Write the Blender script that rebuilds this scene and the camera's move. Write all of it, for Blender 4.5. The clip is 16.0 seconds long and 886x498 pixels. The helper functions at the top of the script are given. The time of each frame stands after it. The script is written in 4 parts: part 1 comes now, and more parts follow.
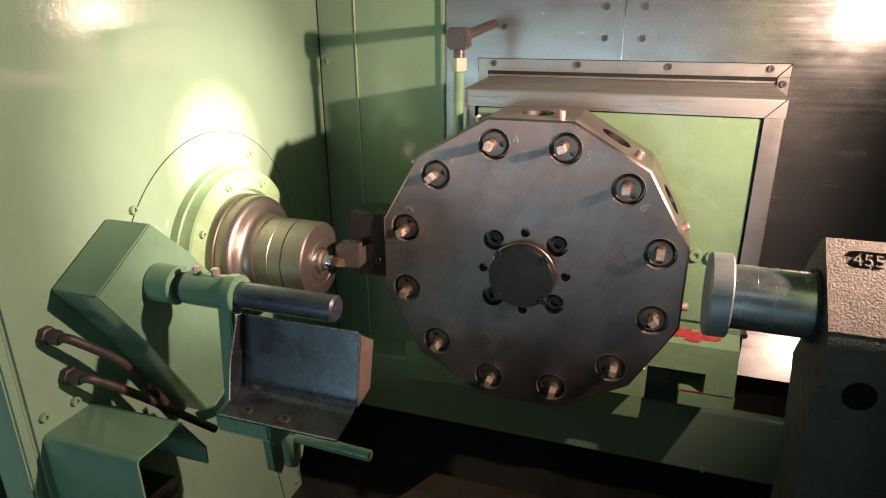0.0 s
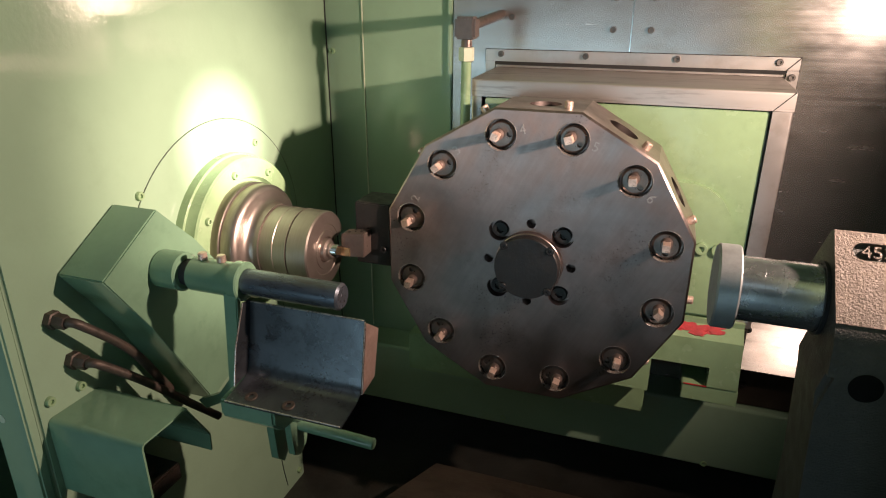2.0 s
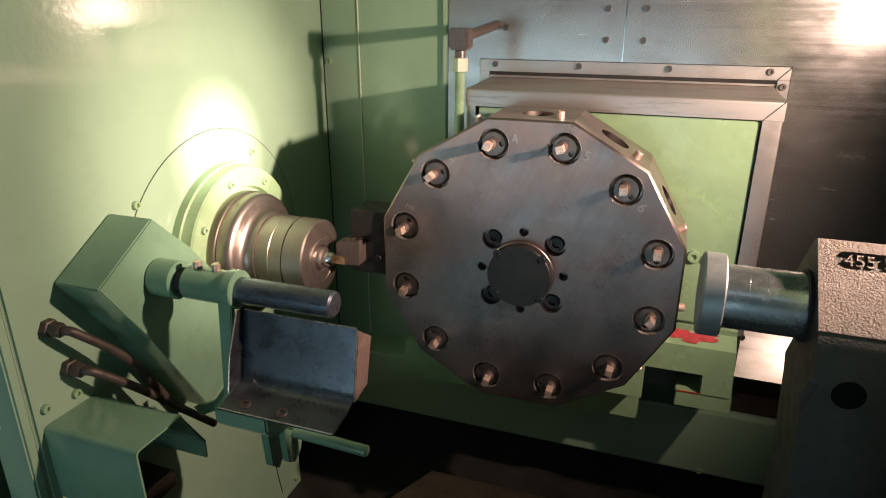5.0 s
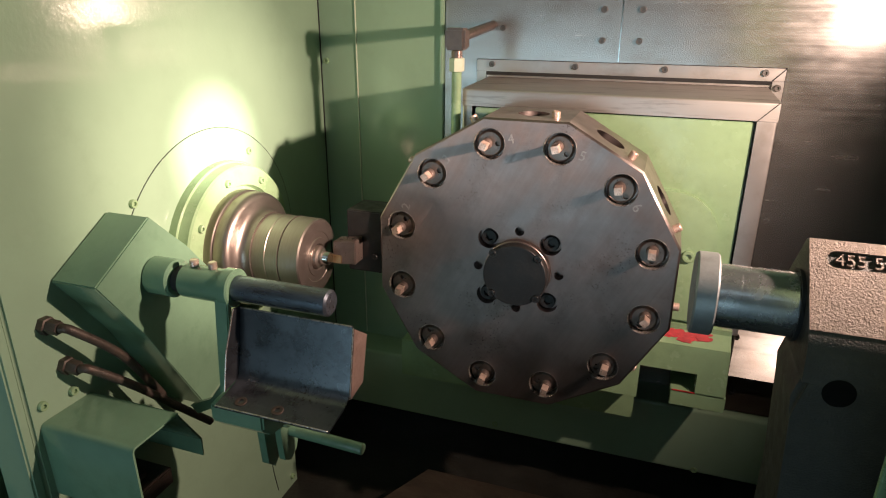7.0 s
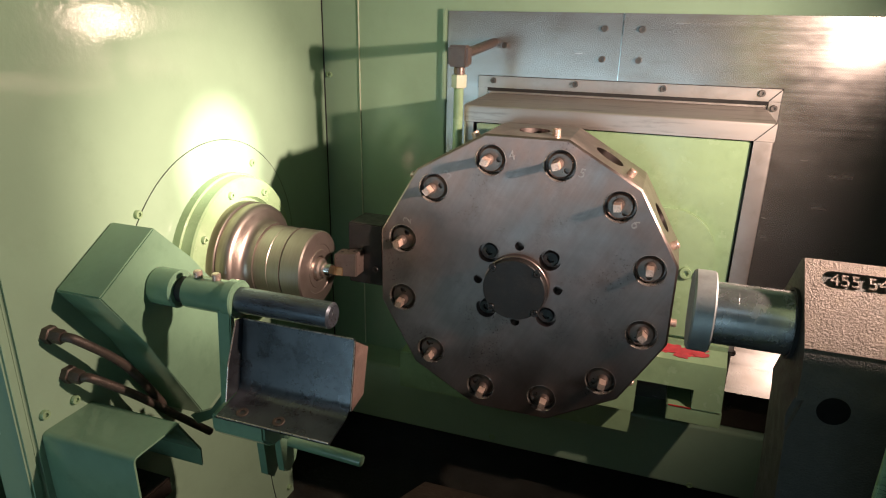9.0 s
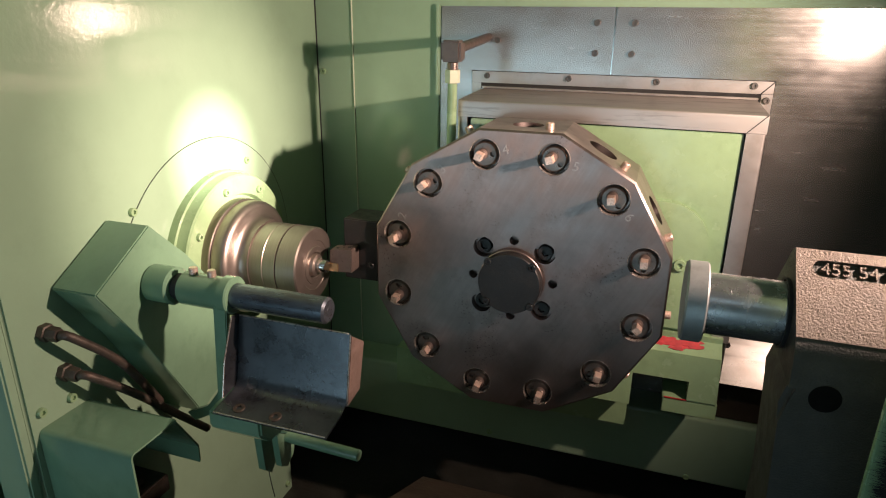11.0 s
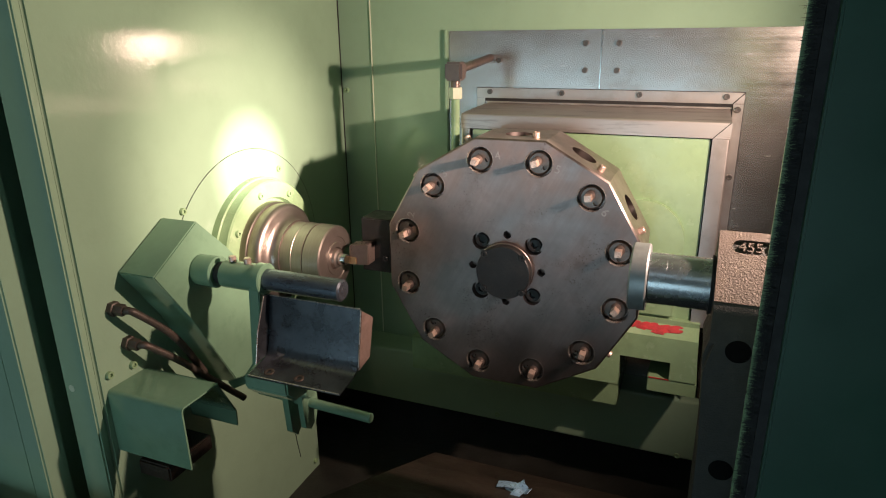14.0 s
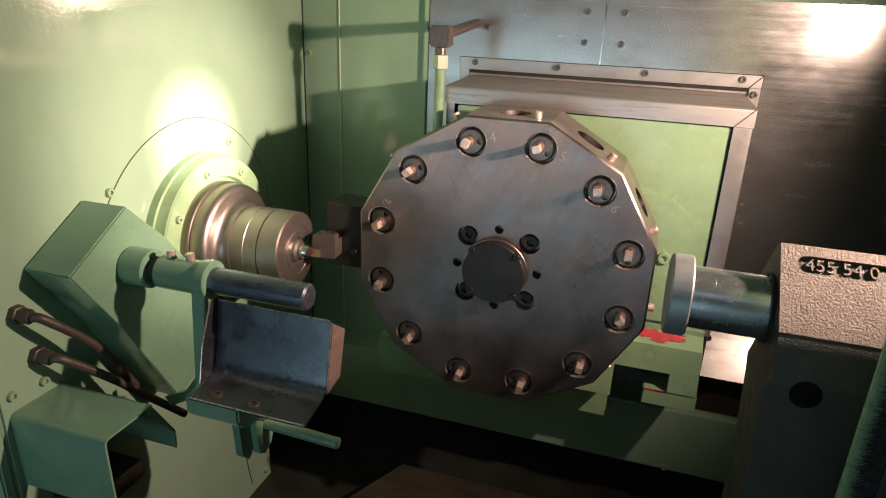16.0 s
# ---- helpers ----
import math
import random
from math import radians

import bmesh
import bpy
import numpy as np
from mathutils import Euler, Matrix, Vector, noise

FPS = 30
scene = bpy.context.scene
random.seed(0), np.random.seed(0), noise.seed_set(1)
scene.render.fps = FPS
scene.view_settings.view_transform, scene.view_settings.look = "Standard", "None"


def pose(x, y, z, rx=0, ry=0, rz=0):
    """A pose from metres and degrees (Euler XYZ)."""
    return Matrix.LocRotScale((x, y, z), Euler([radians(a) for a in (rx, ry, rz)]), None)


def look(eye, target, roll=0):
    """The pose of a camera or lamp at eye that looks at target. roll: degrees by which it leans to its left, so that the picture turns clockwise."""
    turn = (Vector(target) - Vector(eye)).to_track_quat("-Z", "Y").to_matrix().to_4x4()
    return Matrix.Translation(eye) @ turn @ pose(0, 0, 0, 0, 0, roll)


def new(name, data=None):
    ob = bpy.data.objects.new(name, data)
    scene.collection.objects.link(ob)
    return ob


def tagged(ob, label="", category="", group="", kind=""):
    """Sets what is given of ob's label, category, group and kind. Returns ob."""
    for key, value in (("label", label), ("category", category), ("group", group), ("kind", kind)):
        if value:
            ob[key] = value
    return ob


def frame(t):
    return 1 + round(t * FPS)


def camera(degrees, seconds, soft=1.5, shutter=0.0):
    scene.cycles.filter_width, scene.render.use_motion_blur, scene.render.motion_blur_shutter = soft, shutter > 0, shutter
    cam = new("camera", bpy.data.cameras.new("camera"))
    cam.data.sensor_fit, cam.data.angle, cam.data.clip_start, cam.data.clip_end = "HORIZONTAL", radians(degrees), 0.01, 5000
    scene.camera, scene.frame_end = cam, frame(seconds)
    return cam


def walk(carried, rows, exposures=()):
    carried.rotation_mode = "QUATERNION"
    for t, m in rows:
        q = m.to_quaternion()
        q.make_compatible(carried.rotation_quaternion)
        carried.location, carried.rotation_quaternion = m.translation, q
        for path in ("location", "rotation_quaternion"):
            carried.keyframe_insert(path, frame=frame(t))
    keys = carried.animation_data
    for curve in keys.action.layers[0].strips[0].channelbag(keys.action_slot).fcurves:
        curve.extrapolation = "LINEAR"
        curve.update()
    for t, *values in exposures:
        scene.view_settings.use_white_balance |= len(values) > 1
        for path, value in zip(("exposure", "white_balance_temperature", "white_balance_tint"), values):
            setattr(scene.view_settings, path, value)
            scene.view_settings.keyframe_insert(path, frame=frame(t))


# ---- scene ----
from mathutils import geometry

cam = camera(69.3, 16.0, soft=1.1)
PATH = [
    (0, (-0.027, 0.016, 1.452), (-0.63, 1.789, 0.751), -0.3),
    (0.5, (-0.033, 0.013, 1.447), (-0.654, 1.775, 0.732), -0.1),
    (1, (-0.029, 0.014, 1.444), (-0.646, 1.775, 0.724), -0.2),
    (1.5, (-0.029, 0.014, 1.443), (-0.637, 1.774, 0.714), -0.0),
    (2, (-0.031, 0.013, 1.446), (-0.639, 1.778, 0.727), 0.3),
    (2.5, (-0.025, 0.016, 1.448), (-0.628, 1.784, 0.733), 0.2),
    (3, (-0.023, 0.015, 1.446), (-0.637, 1.776, 0.725), -0.0),
    (3.5, (-0.02, 0.012, 1.446), (-0.636, 1.774, 0.726), 0.0),
    (4, (-0.02, 0.011, 1.449), (-0.642, 1.776, 0.741), 0.0),
    (6.5, (-0.009, 0.007, 1.451), (-0.613, 1.782, 0.756), 0.4),
    (7, (-0.012, 0.006, 1.451), (-0.621, 1.778, 0.754), 0.4),
    (7.5, (-0.016, 0.004, 1.454), (-0.612, 1.784, 0.764), 0.9),
    (8, (-0.016, 0.001, 1.457), (-0.617, 1.784, 0.78), 0.9),
    (8.5, (-0.014, -0.002, 1.458), (-0.614, 1.783, 0.786), 1.0),
    (9, (-0.015, -0.005, 1.459), (-0.619, 1.783, 0.794), 1.2),
    (11.5, (-0.006, -0.01, 1.455), (-0.601, 1.776, 0.78), 0.6),
    (12, (0.006, -0.024, 1.454), (-0.609, 1.755, 0.779), 0.3),
    (12.5, (0.038, -0.058, 1.453), (-0.608, 1.716, 0.793), 0.3),
    (13, (0.074, -0.106, 1.452), (-0.644, 1.646, 0.806), -0.0),
    (13.5, (0.102, -0.133, 1.463), (-0.606, 1.635, 0.851), -0.3),
    (14, (0.099, -0.138, 1.473), (-0.605, 1.624, 0.842), -0.6),
    (14.5, (0.079, -0.12, 1.477), (-0.548, 1.675, 0.857), -0.7),
    (15, (0.016, -0.054, 1.467), (-0.577, 1.731, 0.787), 0.3),
    (15.5, (-0.025, -0.017, 1.457), (-0.573, 1.778, 0.766), 0.2),
    (16, (-0.013, 0.002, 1.453), (-0.556, 1.792, 0.746), 2.4),
]
walk(cam, [(t, look(eye, target, roll)) for t, eye, target, roll in PATH])

# ---- world, lights ----
world = bpy.data.worlds.new("world")
scene.world = world
world.use_nodes = True
bg = world.node_tree.nodes["Background"]
bg.inputs[0].default_value = (0.62, 0.85, 1.0, 1)
bg.inputs[1].default_value = 0.05
scene.view_settings.exposure = 0.0

LAMP = Vector((0.440, 0.738, 1.457))


def spot(name, watts, degrees, blend, radius, target, colour):
    data = bpy.data.lights.new(name, "SPOT")
    data.energy, data.spot_size, data.spot_blend = watts, radians(degrees), blend
    data.shadow_soft_size, data.color = radius, colour
    ob = new(name, data)
    ob.matrix_world = look(LAMP, target)
    return ob


WARM = (1.0, 0.72, 0.585)
spot("machine_lamp_spill", 55, 150, 1.0, 0.014, (-0.742, 0.93, 1.38), WARM)
spot("machine_lamp_halo", 132, 34, 1.0, 0.014, (-0.742, 0.905, 1.22), WARM)
spot("machine_lamp_beam", 260, 12.5, 1.0, 0.014, (-0.742, 0.922, 1.222), (1.0, 0.86, 0.70))

# cool light from behind the camera; the low gate itself is added
cool = bpy.data.lights.new("gate_fill", "AREA")
cool.shape, cool.size, cool.size_y, cool.energy, cool.color = "RECTANGLE", 1.9, 1.15, 14.5, (0.60, 0.88, 1.0)
new("gate_fill", cool).matrix_world = look((-0.75, -2.46, 0.65), (-0.75, 0, 0.65))
# unseen fill panel under the workshop ceiling, added to lift the dark parts
fill = bpy.data.lights.new("ceiling_fill", "AREA")
fill.shape, fill.size, fill.size_y, fill.energy, fill.color = "RECTANGLE", 2.6, 0.9, 4, (0.66, 0.88, 1.0)
new("ceiling_fill", fill).matrix_world = pose(-0.4, -1.9, 2.97)


# ---- materials ----
def material(name, base, rough=0.5, metal=0.0, var=0.12, scale=30.0, bump=0.0, bump_scale=200.0,
             stain=None, stain_amount=0.0, stain_scale=14.0, rough_var=0.1, coat=0.0, stretch=None, spec=0.5, specks=False, brush=None, grain=None):
    m = bpy.data.materials.new(name)
    m.use_nodes = True
    nt = m.node_tree
    n, ln = nt.nodes, nt.links
    p = n["Principled BSDF"]
    p.inputs["Metallic"].default_value = metal
    p.inputs["Coat Weight"].default_value = coat
    p.inputs["Coat Roughness"].default_value = 0.12
    p.inputs["Specular IOR Level"].default_value = spec
    tc = n.new("ShaderNodeTexCoord")
    vec = tc.outputs["Object"]
    if stretch:
        mp = n.new("ShaderNodeMapping")
        mp.inputs["Scale"].default_value = stretch
        ln.new(vec, mp.inputs[0])
        vec = mp.outputs[0]

    def tex(s, detail=6.0, rgh=0.6):
        t = n.new("ShaderNodeTexNoise")
        t.inputs["Scale"].default_value, t.inputs["Detail"].default_value = s, detail
        t.inputs["Roughness"].default_value = rgh
        ln.new(vec, t.inputs["Vector"])
        return t.outputs["Fac"]

    def ramp(src, a, b, lo, hi):
        r = n.new("ShaderNodeMapRange")
        r.inputs[1].default_value, r.inputs[2].default_value = a, b
        r.inputs[3].default_value, r.inputs[4].default_value = lo, hi
        ln.new(src, r.inputs[0])
        return r.outputs[0]

    def mix(fac, a, b, mode="MIX"):
        x = n.new("ShaderNodeMix")
        x.data_type, x.blend_type = "RGBA", mode
        for sock, v in ((x.inputs[0], fac), (x.inputs[6], a), (x.inputs[7], b)):
            if isinstance(v, (tuple, list)):
                sock.default_value = (*v, 1)
            elif isinstance(v, (int, float)):
                sock.default_value = v
            else:
                ln.new(v, sock)
        return x.outputs[2]

    big, fine = tex(scale), tex(scale * 9)
    dark = tuple(c * (1 - var * 1.6) for c in base)
    light = tuple(min(1, c * (1 + var)) for c in base)
    col = mix(ramp(big, 0.3, 0.7, 0, 1), dark, light)
    col = mix(ramp(fine, 0.3, 0.7, 0, var), col, dark)
    if stain:
        col = mix(ramp(tex(stain_scale, 10, 0.7), 0.52, 0.68, 0, stain_amount), col, stain)
    if specks:
        spots = ramp(tex(230, 4, 0.65), 0.58, 0.63, 0, 1)
        patch = ramp(tex(11, 4, 0.6), 0.53, 0.63, 0, 0.85)
        both = n.new("ShaderNodeMath")
        both.operation = "MULTIPLY"
        ln.new(spots, both.inputs[0])
        ln.new(patch, both.inputs[1])
        col = mix(both.outputs[0], col, (0.05, 0.035, 0.03))
    ln.new(col, p.inputs["Base Color"])
    shine = ramp(tex(scale * 2.3), 0.3, 0.7, max(0.02, rough - rough_var), min(1, rough + rough_var))
    lines = None
    if brush:
        turn, across, depth = brush
        rot = n.new("ShaderNodeMapping")
        rot.inputs["Rotation"].default_value = [radians(a) for a in turn]
        ln.new(tc.outputs["Object"], rot.inputs[0])
        mp = n.new("ShaderNodeMapping")
        mp.inputs["Scale"].default_value = across
        ln.new(rot.outputs[0], mp.inputs[0])
        t = n.new("ShaderNodeTexNoise")
        t.inputs["Scale"].default_value, t.inputs["Detail"].default_value = 1.0, 5.0
        ln.new(mp.outputs[0], t.inputs["Vector"])
        lines = t.outputs["Fac"]
        add = n.new("ShaderNodeMath")
        add.operation = "ADD"
        ln.new(shine, add.inputs[0])
        ln.new(ramp(lines, 0.35, 0.65, -depth, depth), add.inputs[1])
        shine = add.outputs[0]
        col = mix(ramp(lines, 0.35, 0.65, 0, depth * 5), col, dark)
        ln.new(col, p.inputs["Base Color"])
    ln.new(shine, p.inputs["Roughness"])
    if grain:
        amount, angle = grain
        way = n.new("ShaderNodeCombineXYZ")
        way.inputs[0].default_value, way.inputs[2].default_value = math.cos(radians(angle)), math.sin(radians(angle))
        p.inputs["Anisotropic"].default_value = amount
        ln.new(way.outputs[0], p.inputs["Tangent"])
    if bump:
        b = n.new("ShaderNodeBump")
        b.inputs["Strength"].default_value, b.inputs["Distance"].default_value = min(1, bump), 0.002
        ln.new(tex(bump_scale, 4), b.inputs["Height"])
        ln.new(b.outputs[0], p.inputs["Normal"])
    return m


GREEN = material("green_machine_paint", (0.268, 0.388, 0.268), 0.055, 0, 0.035, 5, 0.11, 85, (0.17, 0.25, 0.16), 0.14, 9, 0.02, 0.0)
GREEN2 = material("green_casting_paint", (0.26, 0.385, 0.215), 0.24, 0, 0.07, 14, 0.2, 60, (0.12, 0.19, 0.09), 0.3, 16, 0.06, 0.2)
MINT = material("mint_fitting_paint", (0.18, 0.305, 0.20), 0.18, 0, 0.07, 14, 0.15, 70, (0.09, 0.17, 0.10), 0.3, 18, 0.06, 0.3)
DOORGREEN = material("dark_door_paint", (0.017, 0.06, 0.037), 0.4, 0, 0.1, 8, 0.1, 60)
STEEL = material("brushed_stainless", (0.42, 0.40, 0.383), 0.225, 0.82, 0.07, 7, 0.0, 260, (0.26, 0.21, 0.17), 0.4, 9, 0.05, stretch=(0.8, 1, 1.6), brush=((0, 0, 0), (5, 5, 160), 0.022))
HOOD = material("dull_folded_stainless", (0.50, 0.465, 0.445), 0.36, 0.8, 0.06, 12, 0.05, 260, (0.30, 0.25, 0.21), 0.35, 16, 0.06)
STAINED = material("wet_stained_stainless", (0.54, 0.49, 0.46), 0.38, 0.8, 0.07, 7, 0.0, 260, (0.11, 0.085, 0.07), 0.7, 34, 0.08, stretch=(0.14, 1, 1.6))
TURRET = material("oiled_turret_steel", (0.29, 0.235, 0.222), 0.42, 1.0, 0.2, 7, 0.12, 260, (0.15, 0.10, 0.085), 0.5, 12, 0.09, specks=True, brush=((0, 62, 0), (5, 5, 150), 0.04), grain=(0.5, 17))
# turret steel again, lighter: lamp light on the side facets put into it
FACET = material("lit_facet_steel", (0.44, 0.37, 0.345), 0.4, 0.95, 0.12, 16, 0.1, 260, (0.20, 0.15, 0.125), 0.4, 20, 0.08)
DARKSTEEL = material("black_oxide_steel", (0.018, 0.0165, 0.0165), 0.45, 0.25, 0.2, 30, 0.2, 250, (0.05, 0.038, 0.032), 0.4, 40, 0.1)
BRIGHTRIM = material("worn_edge_steel", (0.50, 0.44, 0.40), 0.3, 0.85, 0.1, 60, 0.1, 250)
OXIDE = material("dark_washer_steel", (0.15, 0.125, 0.113), 0.34, 0.85, 0.2, 40, 0.15, 250, (0.2, 0.13, 0.09), 0.4, 50, 0.1)
BRASSY = material("bolt_steel", (0.66, 0.49, 0.41), 0.33, 0.65, 0.15, 60, 0.15, 300, (0.16, 0.09, 0.06), 0.5, 90)
CHUCK = material("turned_chuck_steel", (0.36, 0.305, 0.275), 0.36, 0.95, 0.05, 30, 0.0, 260, (0.20, 0.155, 0.125), 0.15, 26, 0.04, stretch=(12, 1, 1))
BRIGHT = material("bright_turned_steel", (0.78, 0.76, 0.74), 0.16, 1, 0.05, 60)
QUILL = material("ground_quill_steel", (0.46, 0.48, 0.50), 0.25, 0.92, 0.08, 30, 0.03, 200, (0.20, 0.18, 0.17), 0.25, 24, 0.05)
CAPSTEEL = material("dull_cap_steel", (0.33, 0.35, 0.36), 0.42, 0.6, 0.1, 30, 0.1, 200, (0.20, 0.19, 0.18), 0.4, 40, 0.06)
BLUED = material("blued_bar_steel", (0.17, 0.19, 0.23), 0.3, 0.8, 0.2, 30, 0.08, 200, (0.10, 0.07, 0.055), 0.5, 34, 0.08, stretch=(0.5, 2, 2))
SHANK = material("tool_shank_steel", (0.20, 0.152, 0.135), 0.36, 0.75, 0.15, 60, 0.1, 250, (0.10, 0.07, 0.055), 0.4, 60)
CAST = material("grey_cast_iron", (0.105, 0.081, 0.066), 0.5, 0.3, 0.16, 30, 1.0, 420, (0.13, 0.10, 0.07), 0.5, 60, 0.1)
# cast iron again, with the shade of front, arm and recess in the colour
CASTDARK = material("shaded_casting", (0.032, 0.032, 0.028), 0.5, 0, 0.2, 20, 0.8, 420, (0.05, 0.045, 0.038), 0.5, 40)
TRAY = material("worn_tray_steel", (0.15, 0.16, 0.18), 0.3, 0.9, 0.2, 9, 0.05, 160, (0.055, 0.05, 0.05), 0.55, 60, 0.1, specks=True)
# tray side steel with the lamp's warm light mixed into its colour
LITSHEET = material("lamplit_sheet", (0.36, 0.25, 0.215), 0.4, 0.6, 0.15, 30, 0.1, 160, (0.16, 0.10, 0.085), 0.5, 50, 0.1)
RUST = material("rusty_fitting_steel", (0.09, 0.07, 0.058), 0.5, 0.5, 0.2, 60, 0.4, 260, (0.09, 0.05, 0.035), 0.6, 60)
GOLD = material("gold_carbide", (0.6, 0.42, 0.24), 0.35, 1, 0.05, 60)
RED = material("red_marking_paint", (0.48, 0.022, 0.03), 0.5, 0, 0.3, 60, 0.4, 160)
BLACK = material("black_rubber", (0.015, 0.015, 0.015), 0.7, 0, 0.2, 40, 0.3, 200)
BORE = material("unlit_bore", (0.004, 0.004, 0.004), 0.9, 0, 0.1, 40, spec=0.1)
PAN = material("rusty_chip_pan", (0.05, 0.037, 0.027), 0.55, 0.2, 0.25, 10, 0.5, 90, (0.05, 0.035, 0.02), 0.6, 8)
# near black: the shade of the void below is in the colour
VOID = material("dark_void", (0.034, 0.033, 0.028), 0.4, 0.1, 0.3, 10, 0.5, 90, (0.03, 0.02, 0.012), 0.6, 8)
CHALK = material("ivory_paint", (0.62, 0.66, 0.50), 0.4, 0, 0.08, 30)
SWARF = material("swarf_steel", (0.36, 0.56, 0.78), 0.3, 0.4, 0.1, 80)
MARK = material("stamped_mark", (0.33, 0.29, 0.27), 0.4, 0.6, 0.1, 200)


# ---- mesh helpers ----
random.seed(1)


def part(name, bm, mat, parent=None, label="", smooth=35):
    me = bpy.data.meshes.new(name)
    bmesh.ops.recalc_face_normals(bm, faces=bm.faces)
    bm.to_mesh(me)
    bm.free()
    for mm in mat if isinstance(mat, (list, tuple)) else [mat]:
        me.materials.append(mm)
    if smooth:
        me.shade_smooth()
        me.set_sharp_from_angle(angle=radians(smooth))
    ob = new(name, me)
    if parent:
        ob.parent = parent
    if label:
        ob["label"] = label
    return ob


def share(name, ob, parent, m):
    o = new(name, ob.data)
    o.parent = parent
    o.matrix_basis = m
    return o


def thing(name, label, category, group="", kind="", at=(0, 0, 0)):
    e = new(name)
    e.empty_display_size = 0.02
    e.location = at
    tagged(e, label, category, group, kind)
    return e


def box(bm, lo, hi, bevel=0.0, m=None):
    r = bmesh.ops.create_cube(bm, size=1)
    vs = r["verts"]
    for v in vs:
        v.co = Vector([lo[i] + (v.co[i] + 0.5) * (hi[i] - lo[i]) for i in range(3)])
    if bevel:
        es = list({e for v in vs for e in v.link_edges})
        out = bmesh.ops.bevel(bm, geom=es, offset=bevel, segments=2, affect="EDGES", clamp_overlap=True)
        vs = list({v for f in out["faces"] for v in f.verts} | {v for v in vs if v.is_valid})
    if m:
        for v in vs:
            v.co = m @ v.co
    return bm


def revolve(bm, profile, m, n=48, closed=False):
    """Turn a profile of (along, radius) round the local x axis of m."""
    rings = []
    for a, r in profile:
        if r < 1e-6:
            rings.append([bm.verts.new(m @ Vector((a, 0, 0)))])
        else:
            rings.append([bm.verts.new(m @ Vector((a, r * math.cos(2 * math.pi * i / n), r * math.sin(2 * math.pi * i / n)))) for i in range(n)])
    if closed:
        rings.append(rings[0])
    for p, q in zip(rings, rings[1:]):
        for i in range(n):
            j = (i + 1) % n
            if len(p) == 1 and len(q) == 1:
                continue
            if len(p) == 1:
                bm.faces.new((p[0], q[i], q[j]))
            elif len(q) == 1:
                bm.faces.new((p[i], p[j], q[0]))
            else:
                bm.faces.new((p[i], p[j], q[j], q[i]))
    return bm


def sector(bm, loop, m, a0, a1, n=80):
    """Turn a closed outline of (along, radius) round the local x axis of m from angle a0 to a1."""
    rings = [[bm.verts.new(m @ Vector((a, r * math.cos(t), r * math.sin(t)))) for a, r in loop] for t in [a0 + (a1 - a0) * i / n for i in range(n + 1)]]
    k = len(loop)
    for p, q in zip(rings, rings[1:]):
        for i in range(k):
            j = (i + 1) % k
            bm.faces.new((p[i], p[j], q[j], q[i]))
    bm.faces.new(rings[0])
    bm.faces.new(rings[-1])
    return bm


def along(p0, p1):
    """A pose at p0 whose x axis points to p1."""
    d = Vector(p1) - Vector(p0)
    return Matrix.Translation(p0) @ d.to_track_quat("X", "Z").to_matrix().to_4x4()


def rod(bm, p0, p1, r, n=24, bevel=0.0015):
    length = (Vector(p1) - Vector(p0)).length
    b = min(bevel, r * 0.4, length * 0.4)
    return revolve(bm, [(0, 0), (0, r - b), (b, r), (length - b, r), (length, r - b), (length, 0)], along(p0, p1), n)


def prism(bm, pts, put, w0, w1):
    """A solid of the polygon pts (u, v) between w0 and w1; put maps (u, v, w) to the world."""
    a = [bm.verts.new(put(u, v, w0)) for u, v in pts]
    b = [bm.verts.new(put(u, v, w1)) for u, v in pts]
    bm.faces.new(a)
    bm.faces.new(b[::-1])
    for i in range(len(pts)):
        j = (i + 1) % len(pts)
        bm.faces.new((a[i], b[i], b[j], a[j]))
    return bm


def sheet(bm, pts, thick, put, w0, w1, round_r=0.0):
    """Bent sheet metal: the open line pts (u, v), thickened to its left, between w0 and w1."""
    if round_r:
        out = [pts[0]]
        for p, q, r in zip(pts, pts[1:], pts[2:]):
            p, q, r = Vector(p), Vector(q), Vector(r)
            a, b = q + (p - q).normalized() * round_r, q + (r - q).normalized() * round_r
            for k in range(5):
                t = k / 4
                out.append(tuple(a * (1 - t) ** 2 + q * 2 * t * (1 - t) + b * t * t))
        pts = out + [pts[-1]]
    off = []
    for i, p in enumerate(pts):
        p = Vector(p)
        d = Vector((0, 0))
        if i:
            d += (p - Vector(pts[i - 1])).normalized()
        if i < len(pts) - 1:
            d += (Vector(pts[i + 1]) - p).normalized()
        d.normalize()
        off.append(tuple(p + Vector((-d.y, d.x)) * thick))
    return prism(bm, list(pts) + off[::-1], put, w0, w1)


def circle(u, v, r, n=28, start=0.0):
    return [(u + r * math.cos(start + 2 * math.pi * i / n), v + r * math.sin(start + 2 * math.pi * i / n)) for i in range(n)]


